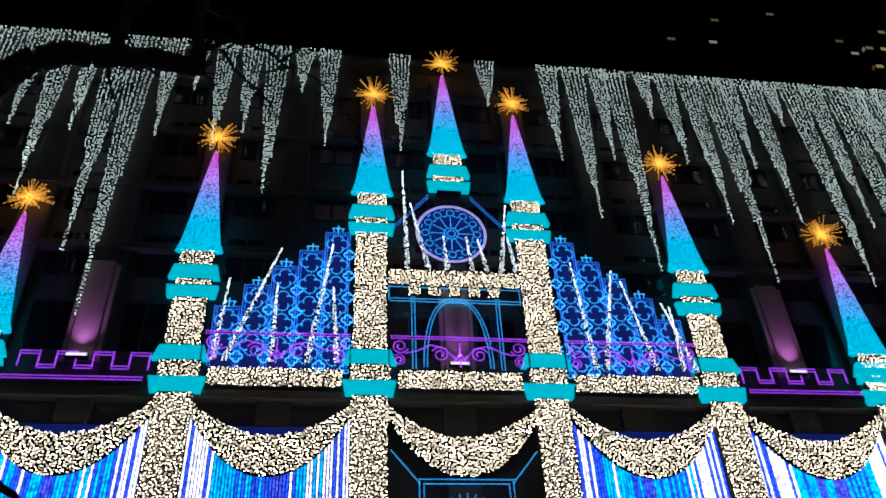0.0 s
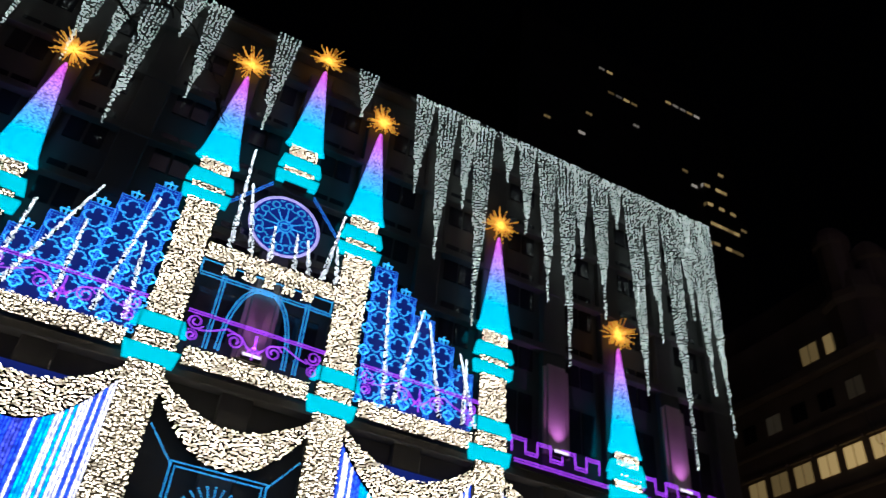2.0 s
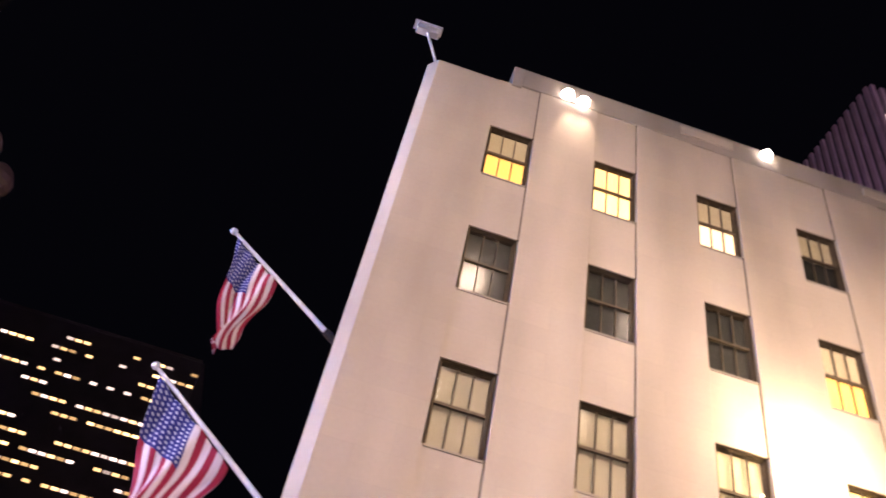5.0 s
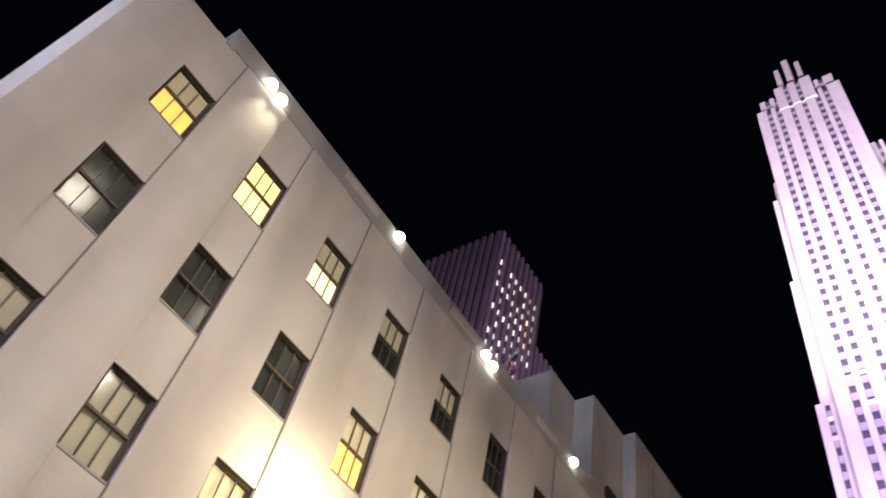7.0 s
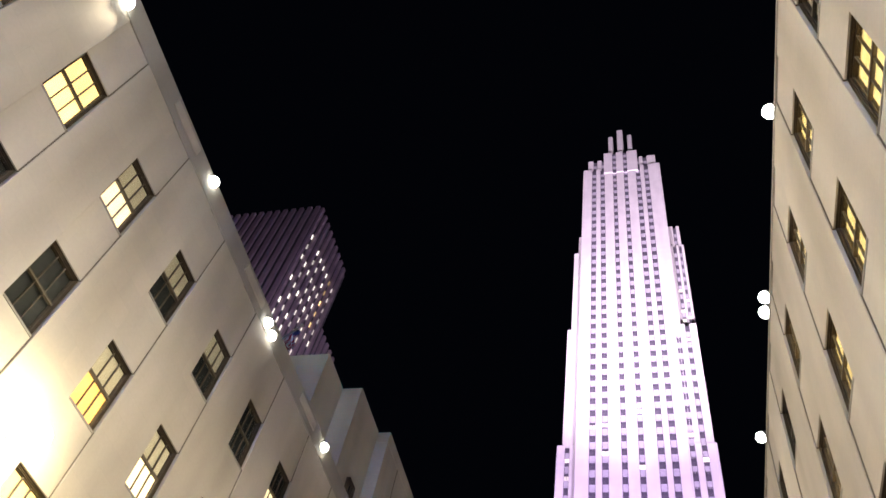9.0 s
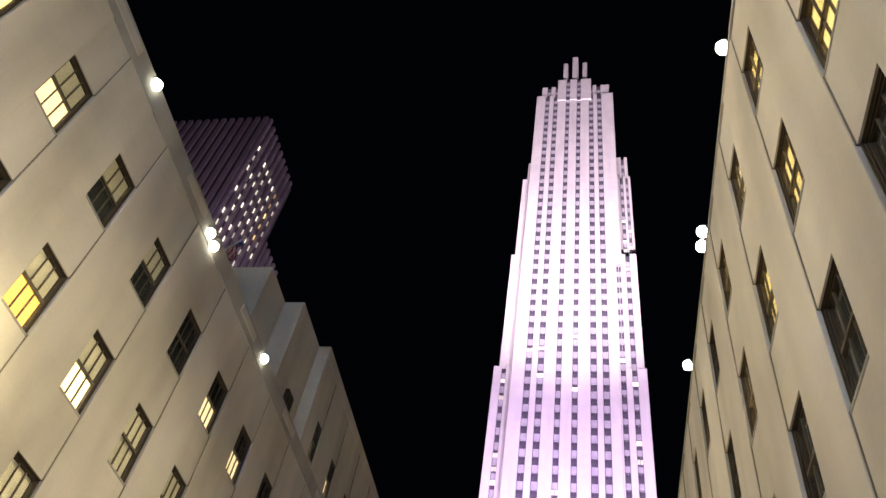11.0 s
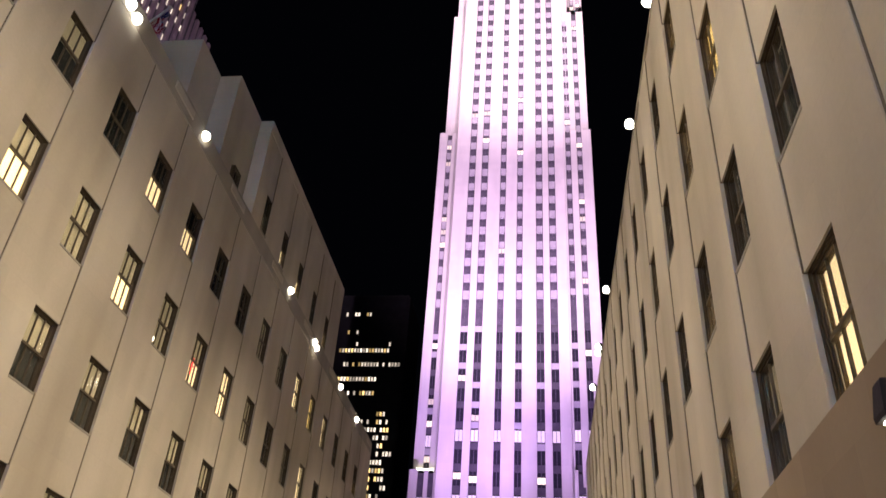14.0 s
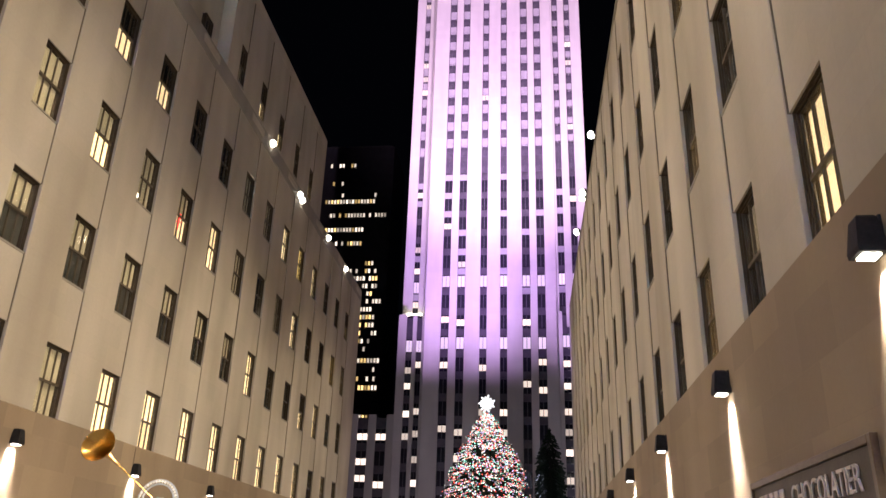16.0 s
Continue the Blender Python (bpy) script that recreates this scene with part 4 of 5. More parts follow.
def gold_panel(parent, x0, x1, z0, z1, y=YF, inside=None, density=72, backed=True, label=""):
    if backed:
        part("backing", boxes((x0, x1, y - 0.16, y - 0.04, z0, z1), bevel=0.02), BOARD, parent)
    bulbs("light_net", scatter(x0 + 0.03, x1 - 0.03, z0, z1, y, density, inside), 0.035, GOLD_LED, parent, label)


def trapezoid(parent, w_top, w_bot, z0, z1, depth=0.17):
    bm = bmesh.new()
    lo = [bm.verts.new(v) for v in ((-w_bot, -depth, z0), (w_bot, -depth, z0), (w_bot, depth, z0), (-w_bot, depth, z0))]
    hi = [bm.verts.new(v) for v in ((-w_top, -depth * 0.8, z1), (w_top, -depth * 0.8, z1), (w_top, depth * 0.8, z1), (-w_top, depth * 0.8, z1))]
    bm.faces.new(lo[::-1])
    bm.faces.new(hi)
    for k in range(4):
        bm.faces.new((lo[k], lo[(k + 1) % 4], hi[(k + 1) % 4], hi[k]))
    return part("collar", bm, AQUA, parent, "aqua glowing collar")


def starburst(parent, z, seed):
    rd = random.Random(seed)
    bm, pts = bmesh.new(), []
    for k in range(64):
        a = k * math.tau / 64 + rd.uniform(-0.06, 0.06)
        e = rd.uniform(-0.5, 0.9)
        ln = rd.choice((0.55, 0.75, 0.95, 1.15)) * rd.uniform(0.9, 1.05)
        d = Vector((math.cos(a) * math.cos(e * 0.6), math.sin(e) * 0.7, math.sin(a) * math.cos(e * 0.6))).normalized()
        c = Vector((0, 0.1, z))
        tube(bm, c + d * 0.08, c + d * ln, 0.007, 0.004, 4)
        pts += [tuple(c + d * ln * q) for q in (0.16, 0.34, 0.55, 0.78, 1.0)]
    s = part("star_spokes", bm, STAR_LED, parent, "amber starburst")
    bulbs("star_bulb", pts, 0.027, STAR_LED, s)


def spire(x, tip, seed, foot):
    """Light-show turret: starburst, spire, two pairs of collars and a bulb-covered shaft down to foot."""
    t = thing("light_turret", "light turret with blue-violet spire, aqua collars and amber star", "light display", (x, YF, 0), "castle turrets")
    c0 = tip - 7.0
    bm = bmesh.new()
    lathe(bm, [(1.20, 0.0), (1.02, 0.55), (0.86, 1.5), (0.62, 3.2), (0.36, 5.1), (0.13, 6.7), (0.06, 7.0)], 28, 1.0, 0.22)
    for f in bm.faces:
        f.smooth = True
    o = part("spire", bm, SPIRE, t, "spire of cyan lights turning violet at the tip")
    o.location.z = c0
    starburst(t, tip + 0.95, seed)
    gold_panel(t, -0.84, 0.84, c0 - 0.82, c0 - 0.05, 0.1)
    trapezoid(t, 1.05, 1.24, c0 - 1.65, c0 - 0.85)
    gold_panel(t, -0.9, 0.9, c0 - 2.07, c0 - 1.66, 0.1)
    trapezoid(t, 1.24, 1.14, c0 - 2.75, c0 - 2.08)
    part("core", boxes((-0.7, 0.7, -0.3, 0.1, c0 - 2.8, c0)), BOARD, t)
    z = c0 - 2.78
    if foot is not None:
        if z > foot + 3:
            gold_panel(t, -0.84, 0.84, 20.45, z, 0.1)
            trapezoid(t, 1.0, 1.28, 19.68, 20.42)
            gold_panel(t, -1.0, 1.0, 18.8, 19.68, 0.1)
            trapezoid(t, 1.26, 1.1, 18.05, 18.8)
            part("core", boxes((-0.7, 0.7, -0.3, 0.1, 18.0, z)), BOARD, t)
        gold_panel(t, -0.86, 0.86, foot, 18.0, 0.1)
        part("shaft", boxes((-0.8, 0.8, -0.4, 0.05, 0, foot)), BOARD, t)
    return t


spire(XC + 4.33, 37.25, 1, 9.5)
spire(XC - 4.30, 37.25, 2, 9.5)
spire(XC + 13.05, 32.85, 3, 9.5)
spire(XC - 13.05, 32.85, 4, 9.5)
spire(XC + 21.9, 27.9, 5, 9.5)
spire(XC - 21.9, 27.9, 6, 9.5)
spire(XC, 40.5, 7, None)

# bands, bridge and battlement teeth
b = thing("light_band", "broad band of champagne lights along the balcony edge", "light display")
for x0, x1 in ((XC - 12.0, XC - 5.6), (XC - 3.05, XC + 3.05), (XC + 5.6, XC + 11.8)):
    gold_panel(b, x0, x1, 18.45, 19.38)
b = thing("light_bridge", "battlemented bridge of champagne lights between two turrets", "light display")
gold_panel(b, XC - 3.45, XC + 3.45, 24.32, 25.22)
for k in range(5):
    gold_panel(b, XC - 2.35 + k * 1.03, XC - 1.75 + k * 1.03, 23.72, 24.34)

# swags
for k in range(-3, 4):
    x = XC + (8.7 * k if abs(k) < 3 else 8.75 * k)
    hw = 3.55
    s = thing("light_swag", "drooping swag of champagne lights between the pillars", "light display", group="swags")

    def in_swag(px, pz, cx=x, h=hw):
        u = (px - cx) / h
        hi = 16.0 + 1.55 * abs(u) ** 1.9
        lo = 14.15 + 2.8 * abs(u) ** 2.1
        return lo < pz < hi
    bm = bmesh.new()
    lo, hi = [], []
    for i in range(25):
        u = -1 + i / 12
        lo.append(bm.verts.new((x + u * hw, YF, 14.15 + 2.8 * abs(u) ** 2.1)))
        hi.append(bm.verts.new((x + u * hw, YF, 16.0 + 1.55 * abs(u) ** 1.9)))
    for i in range(24):
        bm.faces.new((lo[i], hi[i], hi[i + 1], lo[i + 1]))
    bmesh.ops.solidify(bm, geom=bm.faces[:], thickness=0.12)
    part("backing", bm, BOARD, s)
    bulbs("light_net", scatter(x - hw, x + hw, 14.1, 17.65, YF + 0.14, 74, in_swag), 0.035, GOLD_LED, s)
    if k == 0:
        continue
    # curtain of coloured light strips below it
    c = thing("light_curtain", "curtain of blue, azure and white strips of light under a swag", "light display", group="light curtains")
    rd = random.Random(20 + k)
    n = 50
    w = 2 * hw / n
    for i in range(n):
        u = -1 + (i + 0.5) * 2 / n
        top = 14.35 + 2.8 * abs(u) ** 2.1
        a = abs(u)
        pick = rd.choice((3, 3, 0)) if a > 0.66 else rd.choice((1, 1, 0, 1, 3)) if a > 0.3 else rd.choice((0, 2, 1, 0, 1))
        xx = x + u * hw
        part("light_strip", boxes((xx - w * 0.28, xx + w * 0.28, YF - 0.30, YF - 0.22, 9.0, top)), CURTAINS[pick], c)
    part("backing", boxes((x - hw, x + hw, YF - 0.40, YF - 0.34, 9.0, 16.6)), BLUE_VEIL, c)

# blue frame below the middle swag
d = thing("fan_display", "blue outlined frame with a fan of lights", "light display")
pts = along([(XC + 2.1, 9.5), (XC + 2.1, 14.1), (XC - 2.1, 14.1), (XC - 2.1, 9.5)], 0.11, YF) + along([(XC + 1.9, 9.5), (XC + 1.9, 13.9), (XC - 1.9, 13.9), (XC - 1.9, 9.5)], 0.11, YF)
pts += along([(XC + 2.1, 13.95), (XC + 3.4, 15.5)], 0.11, YF) + along([(XC - 2.1, 13.95), (XC - 3.4, 15.5)], 0.11, YF)
for k in range(13):
    a = math.pi * k / 12
    pts += along([(XC + 0.4 * math.cos(a), 12.05 + 0.4 * math.sin(a)), (XC + 1.5 * math.cos(a), 12.05 + 1.5 * math.sin(a))], 0.11, YF)
bulbs("light_net", pts, 0.032, CYAN_LED, d)
part("frame_bar", boxes((XC - 2.15, XC - 1.85, YF - 0.1, YF - 0.05, 0, 14.15), (XC + 1.85, XC + 2.15, YF - 0.1, YF - 0.05, 0, 14.15)), BOARD, d)

# tracery panels stepping down from the inner to the outer turrets
def quatrefoil(cx, cz, r):
    out = []
    for q in range(4):
        a0 = q * math.pi / 2
        ox, oz = cx + 0.52 * r * math.cos(a0), cz + 0.52 * r * math.sin(a0)
        arc = [(ox + 0.5 * r * math.cos(a0 + s), oz + 0.5 * r * math.sin(a0 + s)) for s in np.linspace(-1.9, 1.9, 9)]
        out += along(arc, 0.10, YF - 0.05)
    return out


for side in (1, -1):
    for k in range(5):
        w = 1.28
        xa = XC + side * (5.45 + k * w)
        xb = xa + side * w
        top = (27.5, 26.25, 25.2, 24.0, 22.7)[k]
        tr = thing("tracery_panel", "tall panel of blue quatrefoil tracery lights with a finial", "light display", group="tracery panels")
        pts = along([(xa, 19.4), (xa, top), (xb, top), (xb, 19.4)], 0.11, YF - 0.05) + along([(xa + 0.12 * side, 19.4), (xa + 0.12 * side, top - 0.15), (xb - 0.12 * side, top - 0.15), (xb - 0.12 * side, 19.4)], 0.13, YF - 0.05)
        part("frame_bar", boxes((min(xa, xb), max(xa, xb), YF - 0.16, YF - 0.1, 19.35, top)), BLUE_VEIL, tr, "deep blue glow panel")
        cx = (xa + xb) / 2
        f = []
        z = top - 0.75
        while z > 19.7:
            f += quatrefoil(cx, z, 0.56)
            f += quatrefoil(xa, z - 0.66, 0.28)
            z -= 1.32
        # fleur finial
        f += along([(cx, top), (cx, top + 0.55)], 0.09, YF - 0.05) + along([(cx - 0.28, top + 0.3), (cx + 0.28, top + 0.3)], 0.08, YF - 0.05)
        f += along([(cx - 0.22, top + 0.1), (cx - 0.3, top + 0.4)], 0.09, YF - 0.05) + along([(cx + 0.22, top + 0.1), (cx + 0.3, top + 0.4)], 0.09, YF - 0.05)
        bulbs("light_outline", pts, 0.030, BLUE_LED, tr)
        bulbs("light_tracery", f, 0.043, CYAN_LED, tr)

# slanting rods of white light: foot x, foot z, top x, top z
RODS = ((XC + 2.45, 25.2, XC + 2.65, 32.0), (XC + 1.35, 25.2, XC + 2.25, 29.6), (XC + 0.35, 25.2, XC + 0.5, 27.4), (XC - 0.95, 25.2, XC - 0.75, 27.4),
        (XC - 1.75, 25.2, XC - 1.35, 27.3), (XC - 2.5, 25.2, XC - 3.1, 29.8), (XC - 3.3, 25.2, XC - 3.0, 27.6),
        (XC + 5.9, 19.6, XC + 6.2, 23.9), (XC + 7.3, 19.6, XC + 6.3, 26.6), (XC + 8.95, 19.6, XC + 8.95, 24.0), (XC + 11.1, 19.6, XC + 8.9, 26.2), (XC + 11.6, 19.6, XC + 11.3, 24.2),
        (XC - 6.8, 19.6, XC - 6.3, 26.0), (XC - 7.3, 19.6, XC - 8.5, 25.6), (XC - 9.95, 19.6, XC - 8.9, 24.9), (XC - 11.3, 19.6, XC - 11.3, 23.4), (XC - 12.0, 19.6, XC - 10.9, 23.6))
for k, (x0, z0, x1, z1) in enumerate(RODS):
    rd = thing("light_rod", "slender slanting rod wound with white lights", "light display", group="light rods")
    bm = bmesh.new()
    tube(bm, (x0, YF + 0.1, z0), (x1, YF + 0.1, z1), 0.10, 0.04, 6)
    part("rod", bm, BOARD, rd)
    ln = math.hypot(x1 - x0, z1 - z0)
    pts = []
    for i in range(int(ln * 40)):
        u = np.random.rand()
        w = 0.14 * (1 - 0.75 * u)
        pts.append((x0 + (x1 - x0) * u + np.random.uniform(-w, w), YF + 0.2, z0 + (z1 - z0) * u))
    bulbs("light_net", pts, 0.028, WHITE_LED, rd)

# rose window
rw = thing("rose_window", "round rose window of lilac and blue lights with twelve spokes", "light display", (XC, YF - 0.1, 27.85))
ring = lambda r, st=0.085: [(r * math.cos(a), 0, r * math.sin(a)) for a in np.arange(0, math.tau, st / r)]
bulbs("outer_ring", ring(1.92, 0.06) + ring(1.84, 0.06), 0.036, LILAC_LED, rw, "lilac outer ring")
pts = ring(0.22) + ring(0.38)
for k in range(12):
    a = k * math.tau / 12
    ca, sa = math.cos(a), math.sin(a)
    pts += [(ca * r, 0, sa * r) for r in np.arange(0.45, 1.15, 0.09)]
    pts += [(1.42 * ca + 0.2 * math.cos(q), 0, 1.42 * sa + 0.2 * math.sin(q)) for q in np.arange(0, math.tau, 0.5)]
    pts += [(1.2 * math.cos(a + 0.26 + d), 0, 1.2 * math.sin(a + 0.26 + d)) for d in (-0.07, 0, 0.07)]
    pts += [(1.66 * math.cos(a + 0.26 + d), 0, 1.66 * math.sin(a + 0.26 + d)) for d in (-0.05, 0, 0.05)]
bulbs("spoke_cluster", pts, 0.033, CYAN_LED, rw)
bm = bmesh.new()
tube(bm, (0, -0.12, 0), (0, -0.06, 0), 1.85, 1.85, 40)
part("disc", bm, BLUE_VEIL, rw, "deep blue glow disc behind the spokes")
part("mount", boxes((-0.1, 0.1, -0.36, -0.1, -1.8, 1.8)), BOARD, rw)

gb = thing("gable_lines", "thin blue double lines of light forming a gable", "light display")
pts = []
for s in (1, -1):
    for o in (0, 0.18):
        pts += along([(XC + s * 1.2, 30.5 - o), (XC + s * 3.3, 28.0 - o)], 0.09, YF - 0.1)
bulbs("light_net", pts, 0.026, BLUE_LED, gb)

# window outline with a pointed arch
wo = thing("window_outline", "blue outline of a window with a pointed arch", "light display")
pts = []
for o in (0, 0.16):
    pts += along([(XC - 3.4, 23.55 - o), (XC + 3.4, 23.55 - o)], 0.09, YF - 0.1)
    pts += along([(XC - 2.1 - o, 19.6), (XC - 2.1 - o, 24.3)], 0.09, YF - 0.1) + along([(XC + 2.1 + o, 19.6), (XC + 2.1 + o, 24.3)], 0.09, YF - 0.1)
    for s in (1, -1):
        arch = [(XC + s * (1.55 + o) * math.cos(a) ** 0.8, 19.7 + (3.75 + o) * math.sin(a)) for a in np.linspace(0, math.pi / 2, 14)]
        pts += along(arch, 0.09, YF - 0.1)
pts += along([(XC - 3.4, 24.3), (XC - 3.4, 23.4)], 0.09, YF - 0.1) + along([(XC + 3.4, 24.3), (XC + 3.4, 23.4)], 0.09, YF - 0.1) + along([(XC - 3.4, 24.28), (XC + 3.4, 24.28)], 0.09, YF - 0.15)
bulbs("light_net", pts, 0.030, CYAN_LED, wo)

# purple scrollwork balustrades and battlement outlines
def spiral(cx, cz, r, turns, a0, s):
    return [(cx + s * r * (1 - 0.75 * k / 24) * math.cos(a0 + turns * math.tau * k / 24), cz + r * (1 - 0.75 * k / 24) * math.sin(a0 + turns * math.tau * k / 24)) for k in range(25)]


for x in (XC, XC + 8.7, XC - 8.7):
    bl = thing("light_balustrade", "purple scrollwork balustrade of lights", "light display", group="balustrades")
    bl.location.z = -0.2
    pts = along([(x - 3.4, 21.3), (x + 3.4, 21.3)], 0.085, YF + 0.3) + along([(x - 3.4, 21.18), (x + 3.4, 21.18)], 0.1, YF + 0.3)
    for s in (1, -1):
        for cx, cz, r, a in ((0.95, 20.35, 0.42, 0.5), (2.9, 20.75, 0.4, 3.6), (2.95, 20.0, 0.3, 1.0)):
            pts += along(spiral(x + s * cx, cz, r, 1.6, a, s), 0.085, YF + 0.3)
        pts += along([(x + s * 0.25, 20.1), (x + s * 0.7, 20.65), (x + s * 1.4, 20.85), (x + s * 2.1, 20.5), (x + s * 2.7, 20.35)], 0.085, YF + 0.3)
        pts += along([(x, 20.0), (x + s * 0.4, 20.3)], 0.07, YF + 0.3) + along([(x, 20.4), (x + s * 0.35, 19.9)], 0.07, YF + 0.3)
    pts += along([(x, 19.7), (x, 21.0)], 0.06, YF + 0.3)
    bulbs("light_net", pts, 0.042, PURPLE_LED, bl)
    part("rail", boxes((x - 3.45, x + 3.45, YF + 0.22, YF + 0.26, 21.2, 21.26), (x - 3.45, x - 3.4, YF + 0.1, YF + 0.26, 19.65, 21.3), (x + 3.4, x + 3.45, YF + 0.1, YF + 0.26, 19.65, 21.3)), BOARD, bl)
for s in (1, -1):
    for x0 in (14.6, 23.3):
        cr = thing("light_battlement", "purple outline of battlements in double lines of light", "light display", group="battlements")
        pts = []
        for o in (0, 0.14):
            path, x = [], x0 - 0.2
            while x < x0 + 6.0:
                path += [(XC + s * x, 19.15 + o), (XC + s * x, 19.85 + o), (XC + s * (x + 0.85), 19.85 + o), (XC + s * (x + 0.85), 19.15 + o)]
                x += 1.6
            pts += along(path, 0.1, YF)
            pts += along([(XC + s * x0, 18.62 + o), (XC + s * (x0 + 6.2), 18.62 + o)], 0.1, YF)
        bulbs("light_net", pts, 0.042, PURPLE_LED, cr)
        part("rail", boxes((XC + s * x0, XC + s * (x0 + 6.2), YF - 0.45, YF - 0.05, 18.35, 18.6)), BOARD, cr)

# icicles along the roof edge: x, lowest point, width at the roof
ICE = ((-2.95, 33.6, 1.6), (-8.45, 37.9, 1.5),
       (-12.6, 33.7, 1.5), (-14.35, 29.3, 1.7), (-15.95, 34.0, 1.4), (-17.15, 25.7, 1.8), (-19.1, 37.8, 1.3), (-20.6, 34.0, 1.6), (-22.25, 29.3, 1.7), (-23.85, 25.3, 1.9), (-25.05, 33.9, 1.5),
       (-26.7, 29.7, 1.8), (-28.1, 37.8, 1.3), (-29.65, 25.3, 1.9), (-31.25, 29.6, 1.7), (-32.95, 21.4, 2.0), (-34.3, 32.5, 1.6), (-35.3, 27.0, 1.8), (-36.45, 24.5, 1.4),
       (1.46, 33.6, 1.5), (3.04, 38.0, 1.4), (4.67, 29.9, 1.7), (6.16, 34.3, 1.5), (7.75, 32.8, 1.5), (9.3, 37.6, 1.3), (10.93, 33.7, 1.5), (12.54, 21.85, 1.9), (13.97, 25.5, 1.8),
       (15.5, 33.8, 1.6), (17.1, 29.0, 1.7), (18.7, 33.9, 1.6), (20.2, 27.0, 1.8), (21.9, 34.0, 1.5), (23.4, 25.0, 1.8), (24.9, 30.0, 1.6))
for x, low, w in ICE:
    x += XC + 5.63
    ic = thing("light_icicle", "long tapering icicle of cold white lights hung from the roof edge", "light display", group="light icicles")
    pts = []
    strands = 6
    h = 42.1 - low
    for s in range(strands):
        u = (s + 0.5) / strands * 2 - 1
        end = 42.1 - h * (1 - 0.45 * abs(u) * random.uniform(0.5, 1.2)) if s not in (2, 3) else low
        z = 42.1
        while z > end:
            k = (42.1 - z) / h
            pts.append((x + u * w / 2 * (1 - 0.86 * k) + random.uniform(-0.045, 0.045), YW + 0.5 + random.uniform(-0.05, 0.05), z))
            z -= random.uniform(0.15, 0.27)
    bulbs("light_net", pts, 0.039, ICE_LED, ic)
    part("cord", boxes((x - 0.015, x + 0.015, YW + 0.3, YW + 0.5, low, 42.0)), BOARD, ic)
rim = thing("light_fringe", "dense fringe of cold white lights along the roof edge", "light display")
pts = []
for x0, x1 in ((XC - 31.4, XC - 6.27), (XC + 6.53, XC + 31.4)):
    pts += [(x, YW + 0.5, z - abs(random.gauss(0, 0.45))) for x in np.arange(x0, x1, 0.10) for z in (42.1,)]
bulbs("light_net", pts, 0.033, ICE_LED, rim)
part("rail", boxes((XC - 31.5, XC + 31.5, YW + 0.28, YW + 0.34, 42.0, 42.06)), BOARD, rim)

# ---------------------------------------------------------------- trees
def limb(bm, a, d, ln, r, depth, rd, seg=5):
    """A wandering tapered limb that forks."""
    p, q = Vector(a), Vector(d).normalized()
    for k in range(seg):
        n = p + q * ln / seg
        r2 = r * (1 - 0.62 * (k + 1) / seg)
        tube(bm, p, n, r * (1 - 0.62 * k / seg), r2, 6)
        if depth and k:
            for _ in range(1 if depth > 1 else 2):
                dd = (q + Vector((rd.uniform(-1, 1), rd.uniform(-1, 1), rd.uniform(-0.6, 1)))).normalized()
                limb(bm, n, dd, ln * rd.uniform(0.35, 0.6), r2 * 0.6, depth - 1, rd, 4)
        p = n
        q = (q + Vector((rd.uniform(-0.3, 0.3), rd.uniform(-0.3, 0.3), rd.uniform(-0.18, 0.22)))).normalized()


def bare_tree(at, height, boughs, seed):
    rd = random.Random(seed)
    t = thing("street_tree", "bare dark street tree on the avenue pavement", "tree", at, "street trees")
    bm = bmesh.new()
    tube(bm, (0, 0, 0), (0.1, 0, height), 0.26, 0.15, 10)
    part("trunk", bm, BARK, t)
    for z, d, ln, r in boughs:
        bm = bmesh.new()
        limb(bm, (0.05, 0, z), d, ln, r, 2, rd)
        part("bough", bm, BARK, t)
    return t


def bough(bm, path, r0, r1, rd, twigs=True):
    """A crooked limb along a few corners, thinning, with twigs."""
    pts = []
    for a, b in zip(path, path[1:]):
        a, b = Vector(a), Vector(b)
        pts += [a.lerp(b, k / 4) + Vector((rd.uniform(-0.03, 0.03), rd.uniform(-0.05, 0.05), rd.uniform(-0.03, 0.03))) for k in range(4)]
    pts.append(Vector(path[-1]))
    n = len(pts) - 1
    for k in range(n):
        tube(bm, pts[k], pts[k + 1], r0 + (r1 - r0) * k / n, r0 + (r1 - r0) * (k + 1) / n, 8)
        if twigs and k > 3 and rd.random() < 0.6:
            d = Vector((rd.uniform(-1, 0.2), rd.uniform(-0.6, 0.6), rd.uniform(-0.7, 0.9)))
            limb(bm, pts[k], d, rd.uniform(0.5, 1.1), 0.028, 1, rd, 4)


t = bare_tree((8.0, -8.0, 0), 7.5, ((6.5, (0.6, 0.4, 0.8), 3.5, 0.12), (7.2, (0.3, -0.5, 1), 3.0, 0.12)), 4)
rd = random.Random(8)
bm = bmesh.new()
bough(bm, ((0.05, 0, 7.0), (-2.0, 0, 8.3), (-3.4, 0, 9.75), (-3.75, 0, 10.25), (-4.1, 0, 10.42), (-4.9, 0, 10.5), (-5.5, 0, 10.45), (-6.0, 0, 10.38)), 0.22, 0.13, rd, False)
part("bough", bm, BARK, t, "crooked dark bough reaching over the avenue")
bm = bmesh.new()
bough(bm, ((-4.85, 0, 10.48), (-4.8, 0.1, 10.85), (-4.9, 0.1, 11.4), (-4.8, 0.2, 12.2)), 0.11, 0.06, rd)
part("bough", bm, BARK, t)
bm = bmesh.new()
bough(bm, ((-5.95, 0, 10.38), (-5.9, 0, 10.8), (-5.85, 0.1, 11.5), (-6.1, 0.1, 12.3)), 0.12, 0.06, rd)
part("bough", bm, BARK, t)
bm = bmesh.new()
